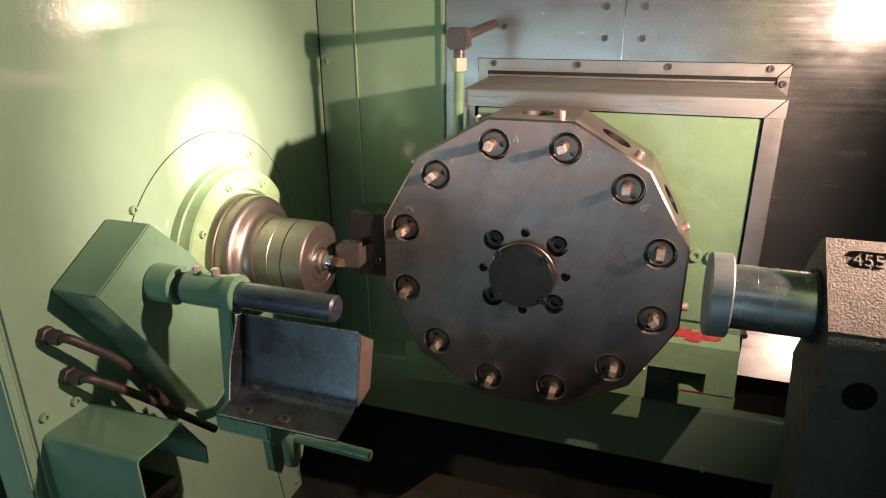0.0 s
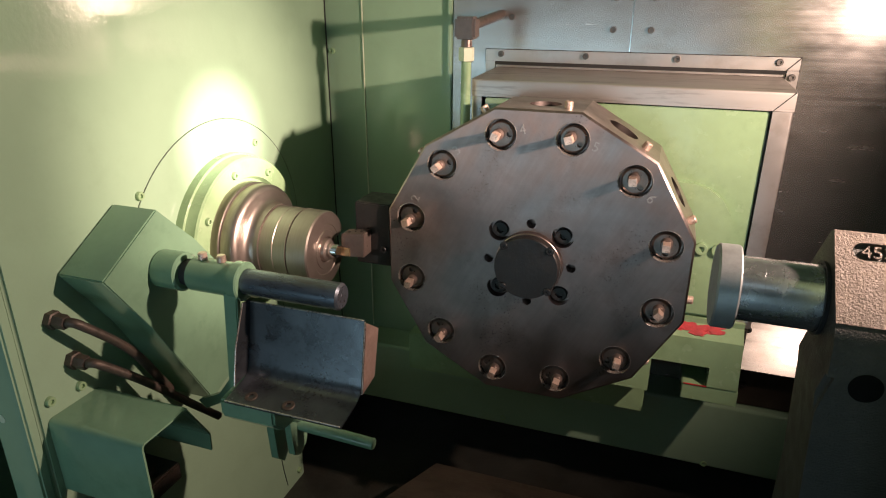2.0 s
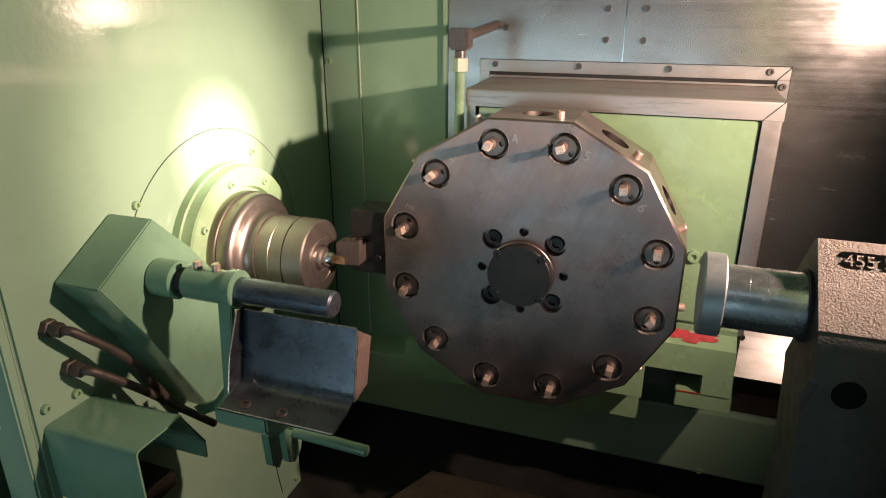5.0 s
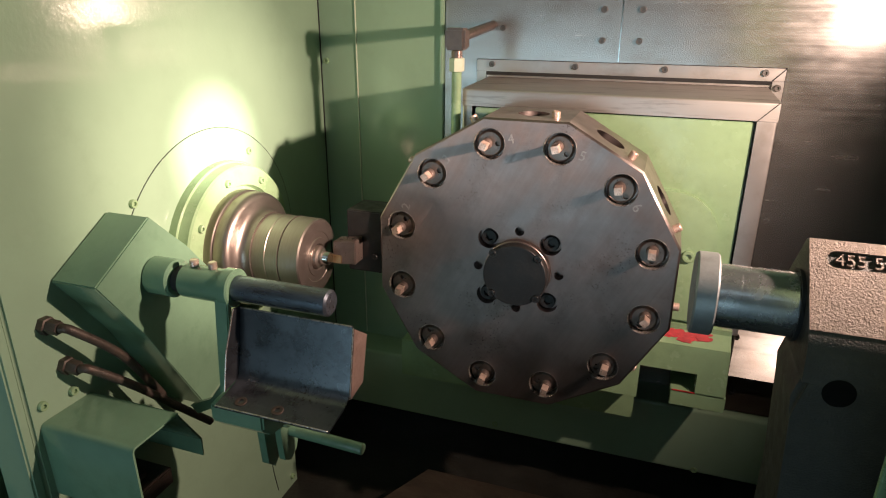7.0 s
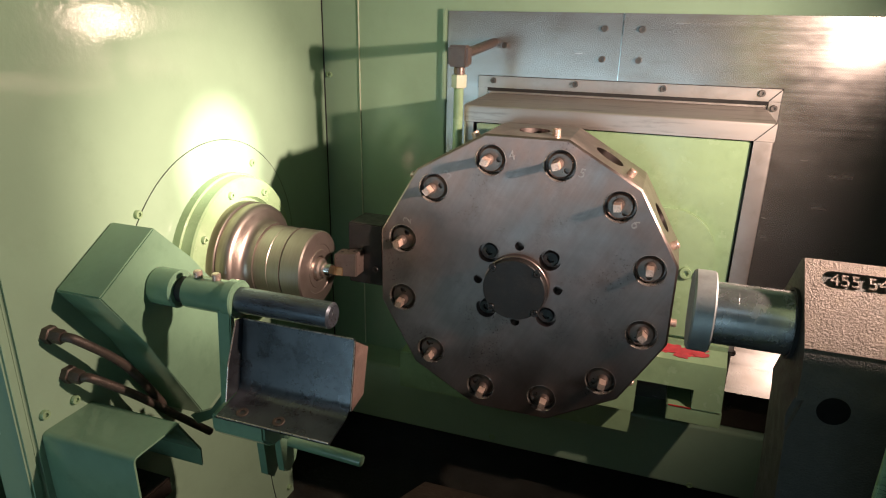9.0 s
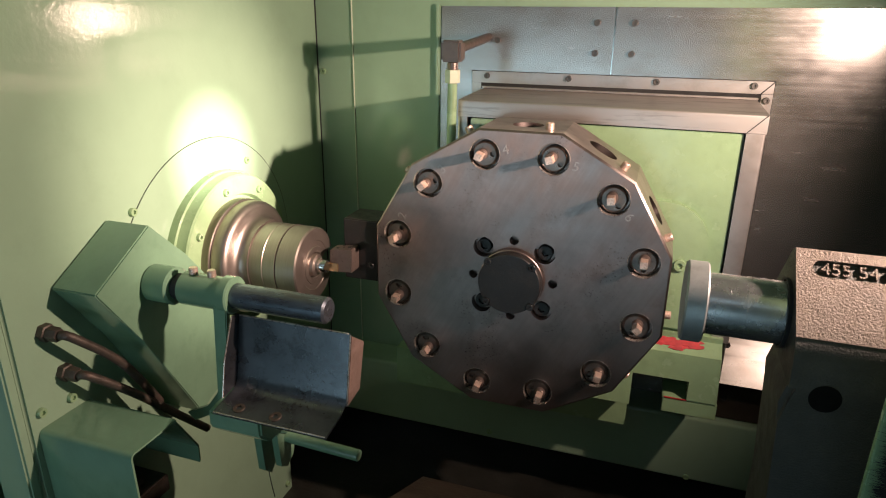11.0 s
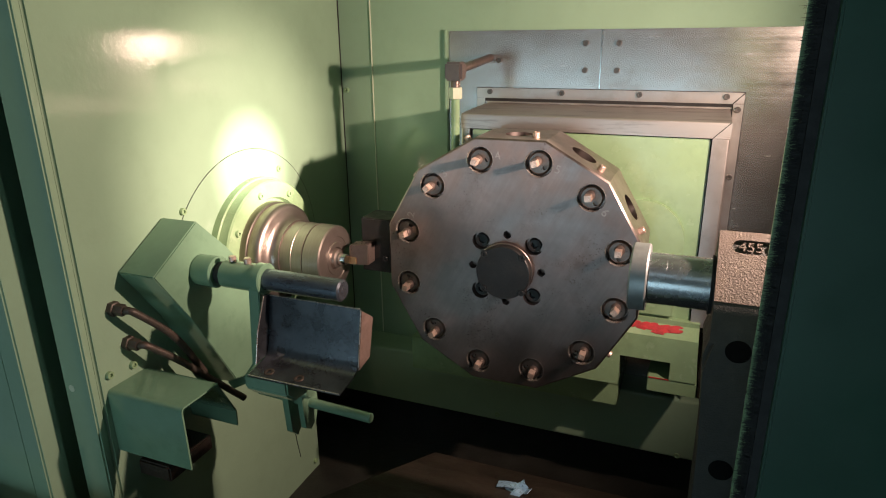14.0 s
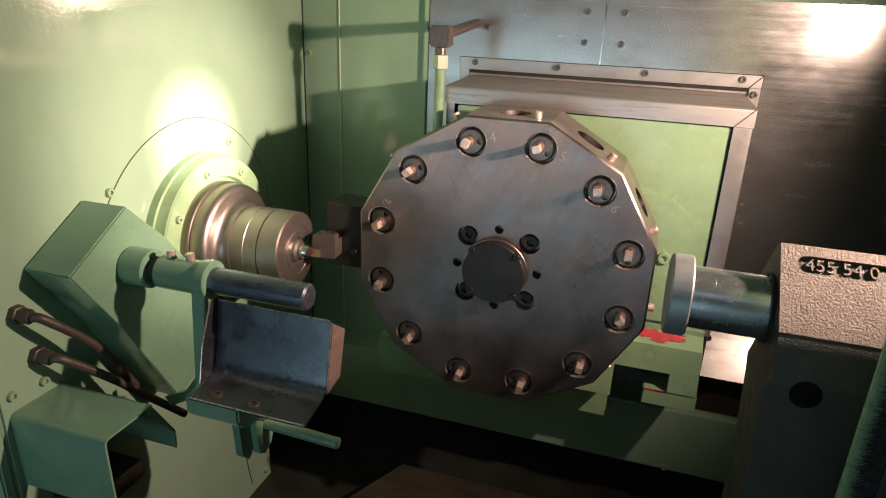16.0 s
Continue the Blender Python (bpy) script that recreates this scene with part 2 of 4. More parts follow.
def pierced(bm, outer, holes, put, depth=None):
    """A face with recesses: holes are (polygon, depth); with depth, sides and a back too."""
    loops = [[Vector((u, v, 0)) for u, v in outer]] + [[Vector((u, v, 0)) for u, v in h] for h, _ in holes]
    flat = [v for lp in loops for v in lp]
    vs = [bm.verts.new(put(v.x, v.y, 0)) for v in flat]
    turn = Matrix.Rotation(0.3713, 3, "Z")
    for t in geometry.tessellate_polygon([[turn @ v for v in lp] for lp in loops]):
        bm.faces.new([vs[i] for i in t])
    k = len(outer)
    for h, dp in holes:
        top = vs[k:k + len(h)]
        k += len(h)
        low = [bm.verts.new(put(u, v, dp)) for u, v in h]
        for i in range(len(h)):
            j = (i + 1) % len(h)
            bm.faces.new((top[i], top[j], low[j], low[i]))
        bm.faces.new(low)
    if depth is not None:
        low = [bm.verts.new(put(u, v, depth)) for u, v in outer]
        for i in range(len(outer)):
            j = (i + 1) % len(outer)
            bm.faces.new((vs[i], vs[j], low[j], low[i]))
        bm.faces.new(low)
    return bm


def tube(bm, pts, r, n=14):
    """A round tube along a smooth line through pts."""
    P = [Vector(p) for p in pts]
    line = []
    for i in range(len(P) - 1):
        a, b, c, d = P[max(i - 1, 0)], P[i], P[i + 1], P[min(i + 2, len(P) - 1)]
        for k in range(8):
            t = k / 8
            line.append(0.5 * (2 * b + (c - a) * t + (2 * a - 5 * b + 4 * c - d) * t * t + (3 * b - a - 3 * c + d) * t ** 3))
    line.append(P[-1])
    rings = []
    for i, p in enumerate(line):
        d = (line[min(i + 1, len(line) - 1)] - line[max(i - 1, 0)]).normalized()
        s = d.cross(Vector((0, 0, 1))).normalized()
        u = s.cross(d)
        rings.append([bm.verts.new(p + r * (s * math.cos(2 * math.pi * k / n) + u * math.sin(2 * math.pi * k / n))) for k in range(n)])
    for p, q in zip(rings, rings[1:]):
        for i in range(n):
            j = (i + 1) % n
            bm.faces.new((p[i], p[j], q[j], q[i]))
    bm.faces.new(rings[0])
    bm.faces.new(rings[-1])
    return bm


def letters(name, text, size, depth, mat, parent, m):
    cu = bpy.data.curves.new(name, "FONT")
    cu.body, cu.size, cu.extrude, cu.align_x, cu.align_y = text, size, depth, "CENTER", "CENTER"
    ob = bpy.data.objects.new(name, cu)
    me = bpy.data.meshes.new_from_object(ob)
    bpy.data.objects.remove(ob)
    me.materials.append(mat)
    o = new(name, me)
    o.parent = parent
    o.matrix_basis = m
    return o


def screw_mesh(r, h, mat):
    """A hexagon socket screw head along +x from the origin, and its underside."""
    bm = bmesh.new()
    pierced(bm, circle(0, 0, r * 0.92, 24), [(circle(0, 0, r * 0.52, 6), h * 0.6)], lambda u, v, w: Vector((h - w, u, v)))
    revolve(bm, [(h, r * 0.92), (h * 0.86, r), (0, r)], Matrix(), 24)
    ob = part("screw", bm, mat)
    me = ob.data
    bpy.data.objects.remove(ob)
    return me


ZINC = material("dull_screw_steel", (0.17, 0.155, 0.145), 0.4, 0.8, 0.15, 80, 0.1, 300, (0.12, 0.09, 0.07), 0.4, 90)
SCREW = screw_mesh(0.0058, 0.006, ZINC)
SCREW_GREEN = screw_mesh(0.0065, 0.006, GREEN2)
SCREW_BIG = screw_mesh(0.0125, 0.010, DARKSTEEL)
SCREW_COVER = screw_mesh(0.0105, 0.007, GREEN2)
SCREW_FLAT = screw_mesh(0.0082, 0.0035, RUST)
SCREW_DARK = screw_mesh(0.0055, 0.004, DARKSTEEL)
SCREW_TINY = screw_mesh(0.0026, 0.0006, DARKSTEEL)


def screw(parent, me, p, facing):
    o = new("screw", me)
    o.parent = parent
    o.matrix_basis = along(p, Vector(p) + Vector(facing)) @ pose(0, 0, 0, random.uniform(0, 60))
    return o


YZ = lambda u, v, w: Vector((w, u, v))       # outline in y, z; runs along x
XZ = lambda u, v, w: Vector((u, w, v))       # outline in x, z; runs along y
XY = lambda u, v, w: Vector((u, v, w))

# ---- structure ----
LW, BW = -0.742, 1.295          # faces of the headstock wall and the back wall
AX_Y, AX_Z = 0.915, 1.050       # spindle axis

bm = bmesh.new()
prism(bm, [(0.492, 0.30), (1.07, 0.30), (1.07, 0.60), (1.09, 0.66), (1.36, 0.66), (1.36, 2.1), (0.492, 2.1)], YZ, LW - 0.03, LW)
bmesh.ops.bevel(bm, geom=[e for e in bm.edges if all(abs(v.co.y - 0.492) < 1e-5 for v in e.verts)], offset=0.004, segments=3, affect="EDGES")
wall_left = tagged(part("wall_left", bm, GREEN), "glossy green painted sheet-steel headstock wall of the machine", "wall", kind="structure")
bm = bmesh.new()
box(bm, (-0.800, 0.476, 0.30), (LW - 0.001, 0.4915, 2.1), 0.003)
box(bm, (-0.870, 0.535, 0.30), (-0.773, 0.545, 2.1), 0.001)
box(bm, (-0.870, 0.472, 0.30), (-0.862, 0.5345, 2.1), 0.001)
box(bm, (-0.862, 0.430, 0.30), (-0.822, 0.471, 2.1), 0.003)
box(bm, (-1.05, 0.433, 0.30), (-0.8625, 0.450, 2.1), 0.003)
door_frame = tagged(part("door_frame", bm, GREEN), "green painted folded steel frame of the machine opening", "frame", kind="structure")
bm = bmesh.new()
box(bm, (LW - 0.03, BW + 0.004, 0.69), (1.1, BW + 0.03, 2.1))
wall_back = tagged(part("wall_back", bm, GREEN), "green painted rear wall of the machining chamber", "wall", kind="structure")
bm = bmesh.new()
sheet(bm, [(1.40, 0.60), (1.225, 0.545), (1.225, 0.690), (1.32, 0.692)][::1], 0.004, YZ, LW, 0.9, 0.004)
wall_low = tagged(part("wall_lower_back", bm, GREEN), "green painted lower panel of the rear wall", "wall", kind="structure")
bm = bmesh.new()
box(bm, (-1.0, 0.30, 2.1), (1.12, 1.40, 2.13))
tagged(part("ceiling", bm, GREEN), "green painted roof of the machine enclosure", "ceiling", kind="structure")
bm = bmesh.new()
box(bm, (1.1, 0.2, 0.3), (1.13, 1.40, 2.1))
tagged(part("wall_right", bm, DOORGREEN), "dark green end wall of the machine enclosure", "wall", kind="structure")
bm = bmesh.new()
box(bm, (-1.0, 0.25, 0.36), (1.12, 1.9, 0.40))
tagged(part("floor", bm, VOID), "sheet-steel sump floor, near black for the unlit void", "floor", kind="structure")
bm = bmesh.new()
box(bm, (-1.0, 1.9, 0.36), (1.12, 1.93, 0.72))
tagged(part("wall_pan", bm, VOID), "rear side of the chip pan, near black for the unlit void", "wall", kind="structure")

# unseen panel below the opening, added to keep light off the lower wall
bm = bmesh.new()
box(bm, (-1.05, 0.36, 0.0), (1.13, 0.40, 0.755))
tagged(part("wall_light_stop", bm, GREEN), "unseen green front apron, added to block low light", "wall", kind="structure")

# added dark sheet behind the cut wall, where only darkness shows
bm = bmesh.new()
box(bm, (-0.86, 0.60, 0.40), (-0.84, 1.89, 0.72))
tagged(part("wall_void_side", bm, VOID), "added near-black wall closing the void below the headstock", "wall", kind="structure")

# unseen workshop behind the camera, closed, one added gate, pale to bounce light
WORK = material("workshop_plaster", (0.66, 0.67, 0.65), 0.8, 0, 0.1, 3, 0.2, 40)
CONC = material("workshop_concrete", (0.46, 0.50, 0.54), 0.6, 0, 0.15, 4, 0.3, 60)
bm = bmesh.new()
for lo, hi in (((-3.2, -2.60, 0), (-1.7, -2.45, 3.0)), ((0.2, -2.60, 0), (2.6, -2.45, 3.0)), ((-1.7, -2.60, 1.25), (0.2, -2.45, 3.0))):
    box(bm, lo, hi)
tagged(part("wall_workshop_front", bm, WORK), "unseen pale workshop wall with an added gate opening", "wall", kind="structure")
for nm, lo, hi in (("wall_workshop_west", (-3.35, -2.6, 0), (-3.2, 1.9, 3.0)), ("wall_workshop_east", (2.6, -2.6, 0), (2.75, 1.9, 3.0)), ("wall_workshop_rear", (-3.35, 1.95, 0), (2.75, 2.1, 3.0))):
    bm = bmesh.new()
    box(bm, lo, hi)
    tagged(part(nm, bm, WORK), "unseen pale workshop wall, added to bounce light", "wall", kind="structure")
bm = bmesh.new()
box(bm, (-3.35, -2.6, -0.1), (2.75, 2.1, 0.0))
tagged(part("floor_workshop", bm, CONC), "unseen workshop floor, pale to bounce cool light", "floor", kind="structure")
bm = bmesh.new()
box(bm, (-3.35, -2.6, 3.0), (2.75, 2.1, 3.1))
tagged(part("ceiling_workshop", bm, WORK), "unseen pale workshop ceiling", "ceiling", kind="structure")

# stainless wall plates, in two widths
plates = []
for x0, x1 in ((-0.453, -0.111), (-0.1095, 1.0)):
    bm = bmesh.new()
    box(bm, (x0, BW, 0.695), (x1, BW + 0.0035, 1.483), 0.0008)
    plates.append(tagged(part("wall_plate", bm, STEEL), "brushed stainless steel cover plate on the rear wall", "wall plate", "rear cover plates", kind="structure"))
for x, z in ((-0.143, 1.455), (-0.143, 1.400), (-0.333, 1.420)):
    screw(plates[0], SCREW, (x, BW - 0.001, z), (0, -1, 0))
for x, z in ((-0.075, 1.455), (-0.076, 1.400)):
    screw(plates[1], SCREW, (x, BW - 0.001, z), (0, -1, 0))
bm = bmesh.new()
box(bm, (-0.464, BW - 0.006, 0.695), (-0.455, BW + 0.0035, 1.486), 0.002)
tagged(part("trim_strip", bm, GREEN), "narrow green edge strip beside the stainless plate", "trim", kind="structure")
bm = bmesh.new()
box(bm, (LW + 0.0005, BW + 0.001, 0.70), (LW + 0.0018, BW + 0.0045, 2.1))
tagged(part("trim_corner", bm, BLACK), "thin black strip along the wall corner", "trim", kind="structure")
# bright strip put in as the highlight along the plate edge
bm = bmesh.new()
box(bm, (-0.1111, BW - 0.0004, 1.362), (-0.1094, BW + 0.003, 1.4825))
tagged(part("trim_edge_glint", bm, BRIGHT), "bright strip for the edge highlight at the plate seam", "trim", kind="structure")
bm = bmesh.new()
box(bm, (-0.655, BW + 0.0005, 0.70), (-0.6535, BW + 0.0045, 2.1))
tagged(part("trim_seam", bm, CHALK), "pale vertical panel seam", "trim", kind="structure")
screw(wall_back, SCREW_GREEN, (-0.728, BW + 0.004, 1.347), (0, -1, 0))
screw(wall_low, SCREW_GREEN, (0.131, 1.225, 0.549), (0, -1, 0))
screw(wall_low, SCREW_GREEN, (-0.30, 1.225, 0.560), (0, -1, 0))
for y, z in ((1.005, 1.204), (0.716, 1.181), (0.512, 0.961), (0.559, 0.956), (1.05, 0.425)):
    screw(wall_left, SCREW_GREEN, (LW, y, z), (1, 0, 0))
bm = bmesh.new()
revolve(bm, [(0, 0.006), (0.0006, 0.006), (0.0008, 0.0)], along((-0.783, 0.476, 0.948), (-0.783, 0, 0.948)), 20)
part("plug", bm, CHALK, door_frame, "pale round hole plug")
# the round cover of the headstock: a thin raised disc
bm = bmesh.new()
revolve(bm, [(0, 0.231), (0.0014, 0.2305), (0.0018, 0.229), (0.0018, 0.0)], pose(LW, 0.90, 1.03), 96)
part("cover_disc", bm, GREEN, wall_left)
bm = bmesh.new()
revolve(bm, [(0.0002, 0.2312), (0.0010, 0.2312), (0.0010, 0.2319), (0.0002, 0.2319)], pose(LW, 0.90, 1.03), 128)
part("cover_joint", bm, BLACK, wall_left, "thin dark joint round the cover")

# ---- hood frame round the turret slide ----
hood = thing("slide_hood", "folded stainless steel hood frame round the turret slide opening", "hood frame", at=(-0.1, BW, 1.3))
bm = bmesh.new()


def rehome(ob, parent):
    """Keep world geometry under a thing that stands elsewhere."""
    ob.matrix_parent_inverse = Matrix.Translation(-Vector(parent.location))
    return ob


box(bm, (-0.384, BW - 0.005, 1.338), (0.176, BW, 1.360), 0.0012)
rehome(part("top_flange", bm, HOOD, hood), hood)
bm = bmesh.new()
box(bm, (0.1568, BW - 0.005, 0.92), (0.176, BW, 1.3375), 0.0006)
rehome(part("side_flange", bm, HOOD, hood), hood)
bm = bmesh.new()
box(bm, (-0.384, BW - 0.003, 0.92), (-0.3645, BW, 1.3375), 0.0006)
rehome(part("side_flange", bm, HOOD, hood), hood)
bm = bmesh.new()
sheet(bm, [(1.292, 1.327), (1.12, 1.322), (1.12, 1.292)], 0.003, YZ, -0.360, 0.152, 0.004)
rehome(part("top_cover", bm, STAINED, hood, "stainless top sheet with dark wet streaks"), hood)
XYs = lambda u, v, w: Vector((u, v, w))
bm = bmesh.new()
sheet(bm, [(0.1535, 1.290), (0.152, 1.12), (0.123, 1.12)][::-1], 0.003, XYs, 0.92, 1.2915, 0.004)
box(bm, (0.150, 1.126, 1.2915), (0.1535, 1.29, 1.319))
rehome(part("side_cover", bm, HOOD, hood), hood)
bm = bmesh.new()
sheet(bm, [(-0.364, 1.292), (-0.360, 1.12), (-0.342, 1.12)], 0.003, XYs, 0.92, 1.2915, 0.004)
box(bm, (-0.3615, 1.126, 1.2915), (-0.358, 1.29, 1.319))
rehome(part("side_cover", bm, HOOD, hood), hood)
# black strips: dark gaps, and the shadow outline round the flange
bm = bmesh.new()
box(bm, (-0.3645, BW - 0.0035, 1.3315), (0.157, BW - 0.001, 1.338))
box(bm, (-0.3852, BW - 0.0012, 1.3370), (0.1772, BW - 0.0004, 1.3612))
box(bm, (0.1555, BW - 0.0012, 0.92), (0.1772, BW - 0.0004, 1.3368))
box(bm, (0.1525, BW - 0.004, 0.92), (0.1564, BW - 0.001, 1.3275))
rehome(part("gap_lines", bm, BLACK, hood, "black strips for gaps and the shadow outline of the flange"), hood)
bm = bmesh.new()
box(bm, (-0.362, BW - 0.007, 1.3275), (0.152, BW - 0.0005, 1.3312), 0.0008)
rehome(part("drip_lip", bm, HOOD, hood), hood)
bm = bmesh.new()
prism(bm, [(0.1555, 1.3395), (0.1568, 1.3380), (0.1762, 1.3585), (0.1750, 1.3600)], XZ, BW - 0.0054, BW - 0.004)
rehome(part("mitre_joint", bm, BLACK, hood), hood)
bm = bmesh.new()
prism(bm, [(0.1225, 1.2925), (0.1235, 1.2915), (0.1515, 1.3205), (0.1505, 1.3215)], XZ, 1.1194, 1.121)
rehome(part("mitre_joint", bm, BLACK, hood), hood)
for x in (-0.352, -0.188, -0.025, 0.143):
    rehome(screw(hood, SCREW, (x, BW - 0.005, 1.352), (0, -1, 0)), hood)
for z in (1.327, 1.19, 1.02):
    rehome(screw(hood, SCREW, (0.166, BW - 0.005, z), (0, -1, 0)), hood)

# ---- turret slide behind the disc ----
slide = thing("turret_slide", "green painted cast turret slide with red paint marks", "machine slide", at=(-0.1, 1.15, 0.78))
bm = bmesh.new()
box(bm, (-0.338, 1.126, 0.90), (0.1205, 1.28, 1.2895), 0.002)
rehome(part("rear_panel", bm, GREEN2, slide), slide)
bm = bmesh.new()
pts = [(-0.42, 0.93), (0.095, 0.93)] + [(0.015 + 0.08 * math.cos(a), 1.09 + 0.08 * math.sin(a)) for a in [math.pi / 2 * k / 10 for k in range(11)]] + [(-0.34, 1.17), (-0.42, 1.09)]
prism(bm, pts, XZ, 1.112, 1.128)
bmesh.ops.bevel(bm, geom=[e for e in bm.edges if all(abs(v.co.y - 1.112) < 1e-5 for v in e.verts)], offset=0.0085, segments=3, affect="EDGES")
rehome(part("gear_housing", bm, GREEN2, slide), slide)
rehome(screw(slide, SCREW_COVER, (0.052, 1.1125, 1.060), (0, -1, 0)), slide)
rehome(screw(slide, SCREW_COVER, (0.078, 1.1125, 1.060), (0, -1, 0)), slide)
bm = bmesh.new()
pts = [(-0.30, 0.901), (-0.30, 0.78), (-0.003, 0.78), (-0.003, 0.848), (0.095, 0.848), (0.095, 0.81), (0.146, 0.81), (0.142, 0.901)]
prism(bm, pts, XZ, 1.09, 1.24)
rehome(part("base_block", bm, GREEN2, slide), slide)
bm = bmesh.new()
prism(bm, [(1.0905, 0.9011), (1.1118, 0.921), (1.1118, 0.9305), (1.126, 0.9305), (1.126, 0.9011)], YZ, -0.30, 0.1415)
rehome(part("sloped_ledge", bm, GREEN2, slide), slide)
bm = bmesh.new()
box(bm, (-0.50, 1.15, 0.692), (-0.006, 1.29, 0.7795), 0.002)
rehome(part("lower_guide", bm, GREEN2, slide), slide)
bm = bmesh.new()
box(bm, (0.054, 1.092, 0.777), (0.148, 1.24, 0.8075), 0.0015)
rehome(part("gib_block", bm, GREEN2, slide, "green block with a red line on its edge"), slide)
bm = bmesh.new()
box(bm, (0.056, 1.0905, 0.8075), (0.096, 1.093, 0.8095), 0.0006)
rehome(part("red_line", bm, RED, slide, "red paint line"), slide)
bm = bmesh.new()
random.seed(5)
slope = Vector((0, 0.0213, 0.0199)).normalized()
rise = Vector((0, -slope.z, slope.y))
SL = lambda u, v, w: Vector((u, 1.0905, 0.9011)) + slope * v + rise * w
for i in range(90):
    x, v = 0.052 + random.uniform(-0.055, 0.052), random.uniform(0.015, 0.025)
    if i % 9 == 0:
        x, v = 0.066 + random.uniform(-0.006, 0.006), random.uniform(0.006, 0.013)
    pts = [(x + random.uniform(0.005, 0.013) * math.cos(a), min(0.029, v + random.uniform(0.002, 0.0055) * math.sin(a))) for a in [2 * math.pi * k / 9 for k in range(9)]]
    prism(bm, pts, SL, -0.0004, 0.0004 + i * 0.00002)
rehome(part("red_mark", bm, RED, slide, "smeared red paint mark"), slide)

# bright way cover beside the slide
bm = bmesh.new()
sheet(bm, [(1.285, 0.905), (1.198, 0.797)], 0.003, YZ, 0.157, 0.31)
box(bm, (0.1535, 1.175, 0.770), (0.1565, 1.285, 0.93), 0.001)
way = tagged(part("way_cover", bm, STEEL), "bright stainless way cover plate beside the slide", "way cover")
screw(way, SCREW, (0.1600, 1.192, 0.885), (0, -1, 0))

bm = bmesh.new()
box(bm, (0.1575, 1.238, 0.697), (0.33, 1.248, 0.790), 0.001)
low_cover = tagged(part("way_guard", bm, PAN), "dark brown oily steel guard plate below the way cover", "guard plate")
screw(low_cover, SCREW_DARK, (0.178, 1.238, 0.742), (0, -1, 0))

# ---- coolant pipe ----
pipe = thing("coolant_pipe", "green coolant pipe with a steel elbow, standing before the rear wall", "pipe", at=(-0.367, 1.10, 0.93))
bm = bmesh.new()
rod(bm, (-0.367, 1.10, 0.925), (-0.365, 1.10, 1.352), 0.0085)
rehome(part("riser", bm, GREEN2, pipe), pipe)
bm = bmesh.new()
revolve(bm, [(0, 0), (0, 0.012), (0.001, 0.0135), (0.022, 0.0135), (0.023, 0.012), (0.023, 0)], along((-0.365, 1.10, 1.352), (-0.365, 1.10, 1.40)), 6)
rehome(part("union_nut", bm, CHALK, pipe, "pale brassy union nut"), pipe)
bm = bmesh.new()
rod(bm, (-0.365, 1.10, 1.374), (-0.365, 1.10, 1.388), 0.0095)
box(bm, (-0.383, 1.084, 1.388), (-0.347, 1.116, 1.424), 0.004)
rehome(part("elbow", bm, SHANK, pipe, "dark steel elbow block"), pipe)
bm = bmesh.new()
rod(bm, (-0.363, 1.112, 1.408), (-0.355, 1.30, 1.425), 0.0088)
rehome(part("feed_tube", bm, SHANK, pipe), pipe)

# ---- turret disc ----
TX, TZ, TY, TB, RI = -0.210, 1.057, 0.955, 1.083, 0.2425
turret = thing("tool_turret", "twelve-sided grey steel tool turret disc with square-headed clamping bolts", "tool turret", at=(TX, TY, TZ))
face = lambda u, v, w: Vector((u, w, v))
corner = lambda r: [(r / math.cos(math.pi / 12) * math.cos(math.pi / 12 + k * math.pi / 6), r / math.cos(math.pi / 12) * math.sin(math.pi / 12 + k * math.pi / 6)) for k in range(12)]
bm = bmesh.new()
holes = []
for k in range(12):
    a = math.pi / 12 + k * math.pi / 6
    holes.append((circle(0.2095 * math.cos(a), 0.2095 * math.sin(a), 0.0242, 40), 0.016))
for sx in (-1, 1):
    for sz in (-1, 1):
        holes.append((circle(0.0505 * sx, 0.0495 * sz, 0.0172, 32), 0.016))
for k in range(4):
    a = k * math.pi / 2
    holes.append((circle(0.0665 * math.cos(a), 0.0665 * math.sin(a), 0.0075, 20), 0.02))
pierced(bm, corner(RI - 0.003), holes, face)
c0, c1, c2 = corner(RI - 0.003), corner(RI), corner(RI - 0.006)
for k in range(12):
    j = (k + 1) % 12
    bm.faces.new([bm.verts.new(face(*p)) for p in ((*c0[k], 0), (*c0[j], 0), (*c1[j], 0.003), (*c1[k], 0.003))])
    a = (k + 1) * math.pi / 6
    half = RI * math.tan(math.pi / 12)
    ca, sa = math.cos(a), math.sin(a)
    side = lambda u, v, w, ca=ca, sa=sa: Vector(((RI - w) * ca - u * sa, v, (RI - w) * sa + u * ca))
    hs = [] if k == 5 else [(circle(0, 0.066, 0.025, 36), 0.05)]
    pierced(bm, [(-half, 0.003), (half, 0.003), (half, TB - TY), (-half, TB - TY)], hs, side)
bm.faces.new([bm.verts.new(face(u, v, TB - TY)) for u, v in c1])
bmesh.ops.remove_doubles(bm, verts=bm.verts, dist=1e-5)
for f in bm.faces:
    c = f.calc_center_median()
    f.normal_update()
    f.material_index = 1 if abs(f.normal.y) < 0.3 and math.hypot(c.x, c.z) > RI - 0.004 else 0
part("disc", bm, [TURRET, FACET], turret, smooth=28)

